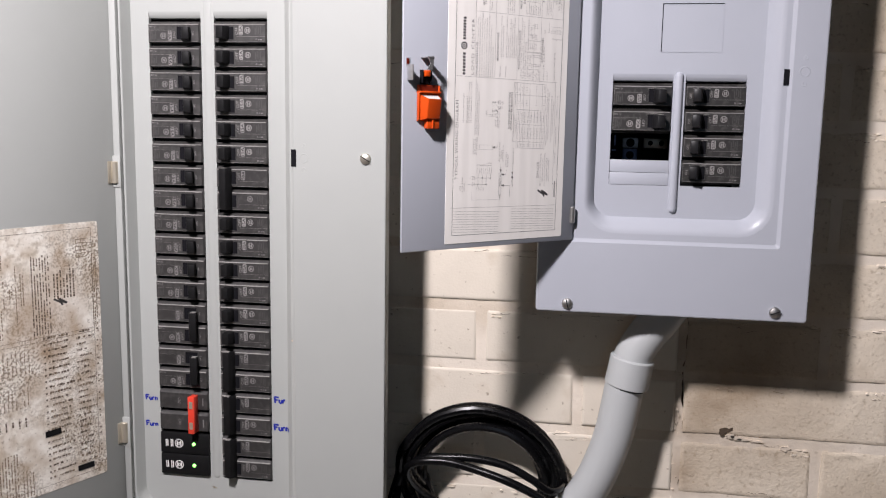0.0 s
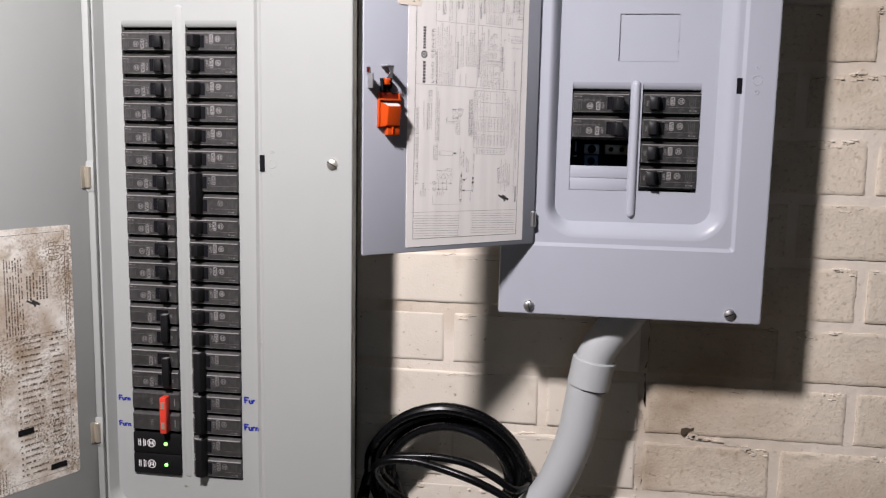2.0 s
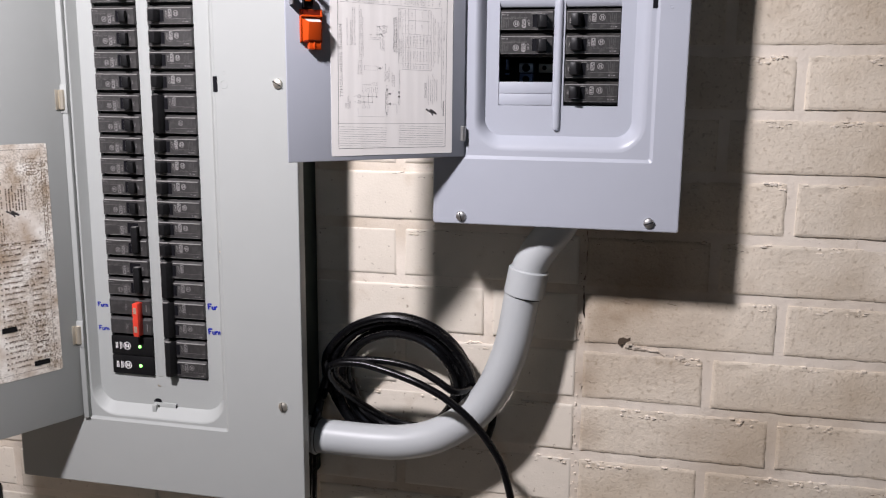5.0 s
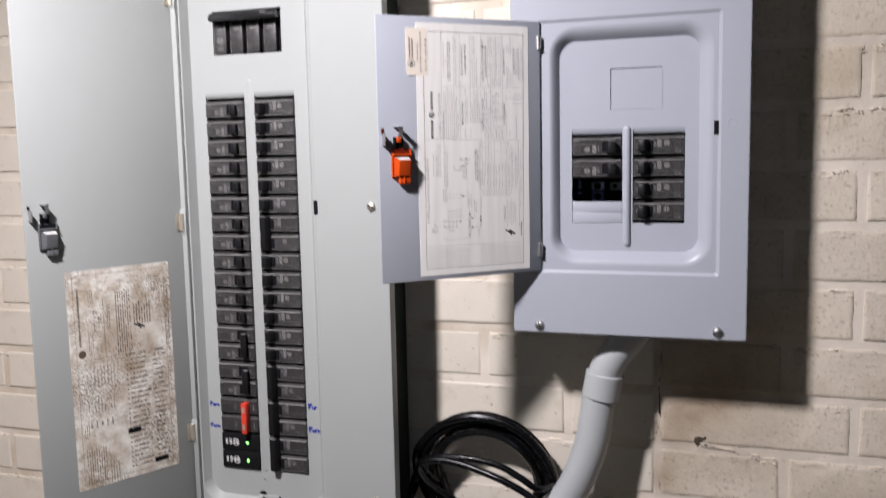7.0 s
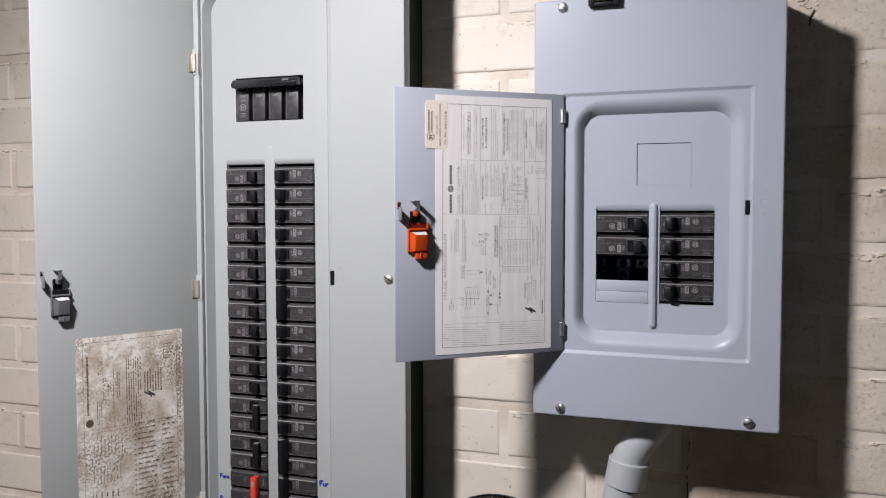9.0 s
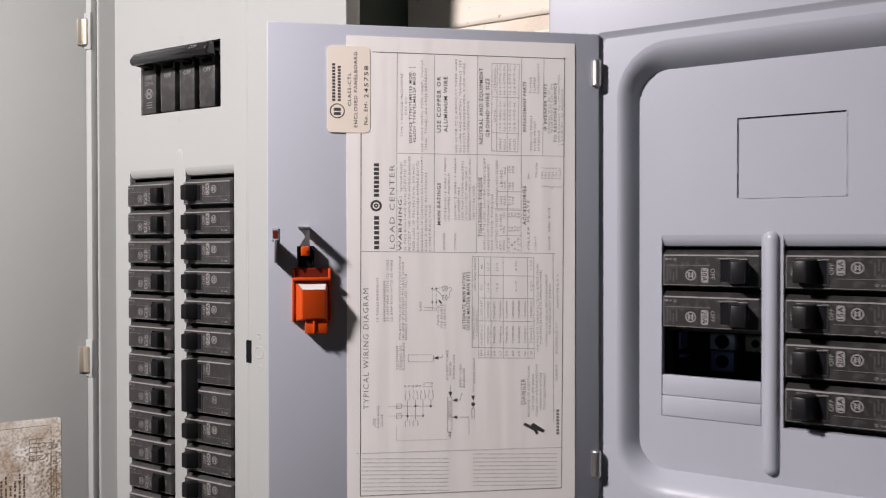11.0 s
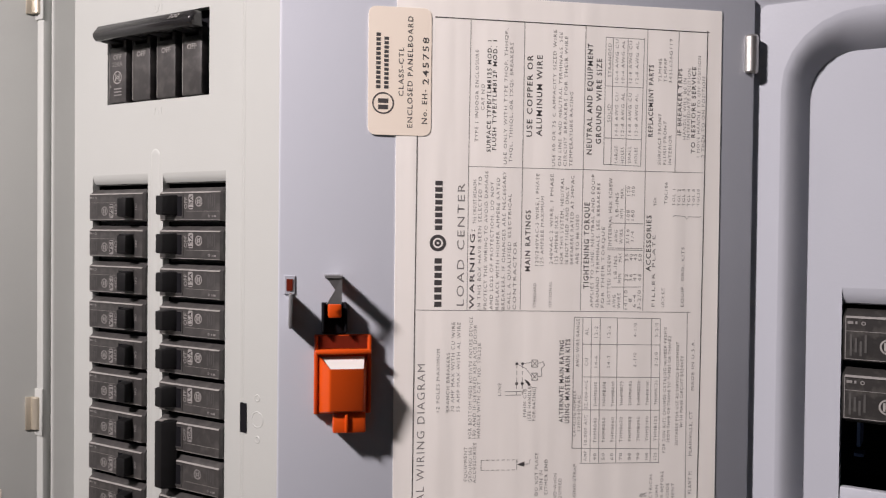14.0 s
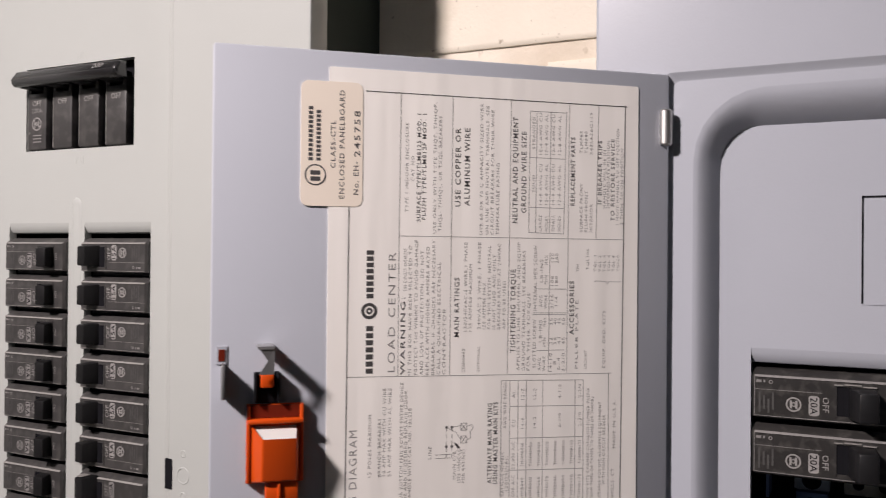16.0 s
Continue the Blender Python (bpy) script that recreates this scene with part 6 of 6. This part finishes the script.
def lay(x0, x1, course, rough):
    length = round(x1 - x0, 3)
    if length < 0.02:
        return
    key = (length, rough, (course * 7 + round(x0 * 50)) % 5)
    if key not in brick_kinds:
        brick_kinds[key] = brick_mesh(length, COURSE - JOINT, len(brick_kinds), rough)
    ob = new("brick", brick_kinds[key])
    ob.parent = wall
    rnd = random.Random(course * 97 + round(x0 * 1000))
    ob.rotation_euler.x = radians(-rnd.uniform(0.3, 1.5))
    ob.location = (x0, WALL_Y + rnd.uniform(-0.0010, 0.0006), FIRST + COURSE * course + rnd.uniform(-0.0007, 0.0007))


STEP = 0.2375
for course in range(-8, 13):
    even = course % 2 == 0
    x = (-0.118 if even else -0.003) + JOINT / 2
    lay(x, SEAM - 0.009, course, False)
    for k in range(1, 6):
        lay(x - STEP * k, x - STEP * (k - 1) - JOINT, course, False)
    x = 0.267 if even else 0.346
    lay(SEAM + 0.0015, x - JOINT / 2, course, True)
    for k in range(4):
        lay(x + JOINT / 2 + STEP * k, x + STEP * (k + 1) - JOINT / 2, course, True)


# crumbling paint along the brick edges
rnd = random.Random(5)
crumbs = new_bm()


def crumb(x, z, w, h, d):
    """A low ragged flake on the wall's face."""
    n = rnd.randint(6, 9)
    rim, top = [], []
    for k in range(n):
        a = 2 * math.pi * k / n
        r = rnd.uniform(0.6, 1.15)
        rim.append(crumbs.verts.new((x + w * r * math.cos(a), WALL_Y + 0.0030, z + h * r * math.sin(a))))
        top.append(crumbs.verts.new((x + w * r * 0.62 * math.cos(a), WALL_Y - d * rnd.uniform(0.5, 1.0), z + h * r * 0.62 * math.sin(a))))
    bridge(crumbs, rim, top)
    crumbs.faces.new(top)


crevices = new_bm()


def crevice(x, z, length):
    """A thin ragged dark split under lifted paint."""
    n = max(3, int(length / 0.0014))
    up, low = [], []
    zz = z
    for k in range(n + 1):
        zz += rnd.uniform(-0.0007, 0.0007)
        h = 0.0 if k in (0, n) else rnd.uniform(0.00005, 0.00055)
        up.append(crevices.verts.new((x + length * k / n, WALL_Y - 0.0002, zz + h)))
        low.append(crevices.verts.new((x + length * k / n, WALL_Y + 0.0001, zz - h * 0.4)))
    for k in range(n):
        f = (low[k], low[k + 1], up[k + 1], up[k])
        crevices.faces.new(f)


for course in range(-5, 10):
    z_top = FIRST + COURSE * course + COURSE - JOINT
    x = SEAM + 0.012
    while x < 0.62:
        if noise.noise(Vector((x * 30, course * 5.1, 0))) > 0.05:
            for q in range(rnd.randint(1, 3)):
                crumb(x + rnd.uniform(0, 0.008), z_top - rnd.uniform(0.0, 0.010), rnd.uniform(0.0020, 0.0060), rnd.uniform(0.0008, 0.0025), rnd.uniform(-0.0006, 0.0010))
            if rnd.random() < 0.55:
                crevice(x, z_top - rnd.uniform(0.001, 0.010), rnd.uniform(0.004, 0.013))
        x += rnd.uniform(0.004, 0.014)
    x = -1.15
    while x < SEAM - 0.02:
        if noise.noise(Vector((x * 9, course * 3.3, 5.0))) > 0.02:
            for q in range(rnd.randint(1, 3)):
                crumb(x + rnd.uniform(0, 0.010), z_top - rnd.uniform(-0.001, 0.008), rnd.uniform(0.002, 0.008), rnd.uniform(0.0006, 0.0022), rnd.uniform(-0.0010, 0.0004))
            if rnd.random() < 0.75:
                crevice(x, z_top - rnd.uniform(0.0, 0.008), rnd.uniform(0.005, 0.018))
        x += rnd.uniform(0.007, 0.020)
z = 0.9
while z < 1.9:
    crumb(SEAM - rnd.uniform(0.001, 0.008), z, rnd.uniform(0.0008, 0.0026), rnd.uniform(0.001, 0.004), rnd.uniform(-0.0024, -0.0008))
    z += rnd.uniform(0.004, 0.016)


def flake(x, z, w, h):
    """A thin flat ragged patch of lifted paint."""
    n = 18
    pts = []
    for k in range(n):
        a, r = 2 * math.pi * k / n, rnd.uniform(0.65, 1.2)
        pts.append((x + w * r * math.cos(a), WALL_Y + 0.0002, z + h * r * math.sin(a)))
    sheet(crumbs, pts, 0.0022)


for x, z, w, h in ((0.1720, 1.1478, 0.0050, 0.0030), (0.1780, 1.1460, 0.0075, 0.0026), (0.1870, 1.1445, 0.0085, 0.0016), (0.2010, 1.1432, 0.0075, 0.0011), (0.1790, 1.1685, 0.0038, 0.0014), (0.2330, 1.1375, 0.0065, 0.0026), (0.2510, 1.7600, 0.0050, 0.0070)):
    flake(x, z, w, h)
for x, z, w in ((0.2050, 1.1400, 0.030), (0.2360, 1.1340, 0.010), (0.1680, 1.1600, 0.006), (0.1940, 1.0810, 0.024), (0.2120, 1.0780, 0.016), (0.1250, 1.0980, 0.012)):
    crevice(x, z, w)
tagged(part("crevice", crevices, CRACK, wall, "dark splits in the paint", sharp=0), kind="stuff")
tagged(part("paint_flake", crumbs, MORTAR, wall, "crumbling paint and mortar", sharp=25), kind="stuff")
hole = new_bm()
rim = [(0.1590, 1.1500), (0.1596, 1.1560), (0.1655, 1.1580), (0.1700, 1.1568), (0.1740, 1.1588), (0.1738, 1.1552), (0.1690, 1.1530), (0.1655, 1.1505), (0.1625, 1.1468)]
sheet(hole, [(x, WALL_Y - 0.0006, z) for x, z in rim], 0.003)
for rim in ([(0.3740, 1.6720), (0.3735, 1.6820), (0.3780, 1.6900), (0.3800, 1.6890), (0.3765, 1.6810), (0.3780, 1.6740), (0.3810, 1.6710), (0.3770, 1.6690)],
            [(0.2425, 1.7540), (0.2432, 1.7640), (0.2475, 1.7710), (0.2490, 1.7705), (0.2452, 1.7630), (0.2440, 1.7540)]):
    chip = sheet(new_bm(), [(x, WALL_Y - 0.0004, z) for x, z in rim], 0.003)
    part("chip", chip, HOLE, wall, "dark chip in the paint", sharp=0)
part("chipped_hole", hole, HOLE, wall, "dark chipped hole in the paint", sharp=0)
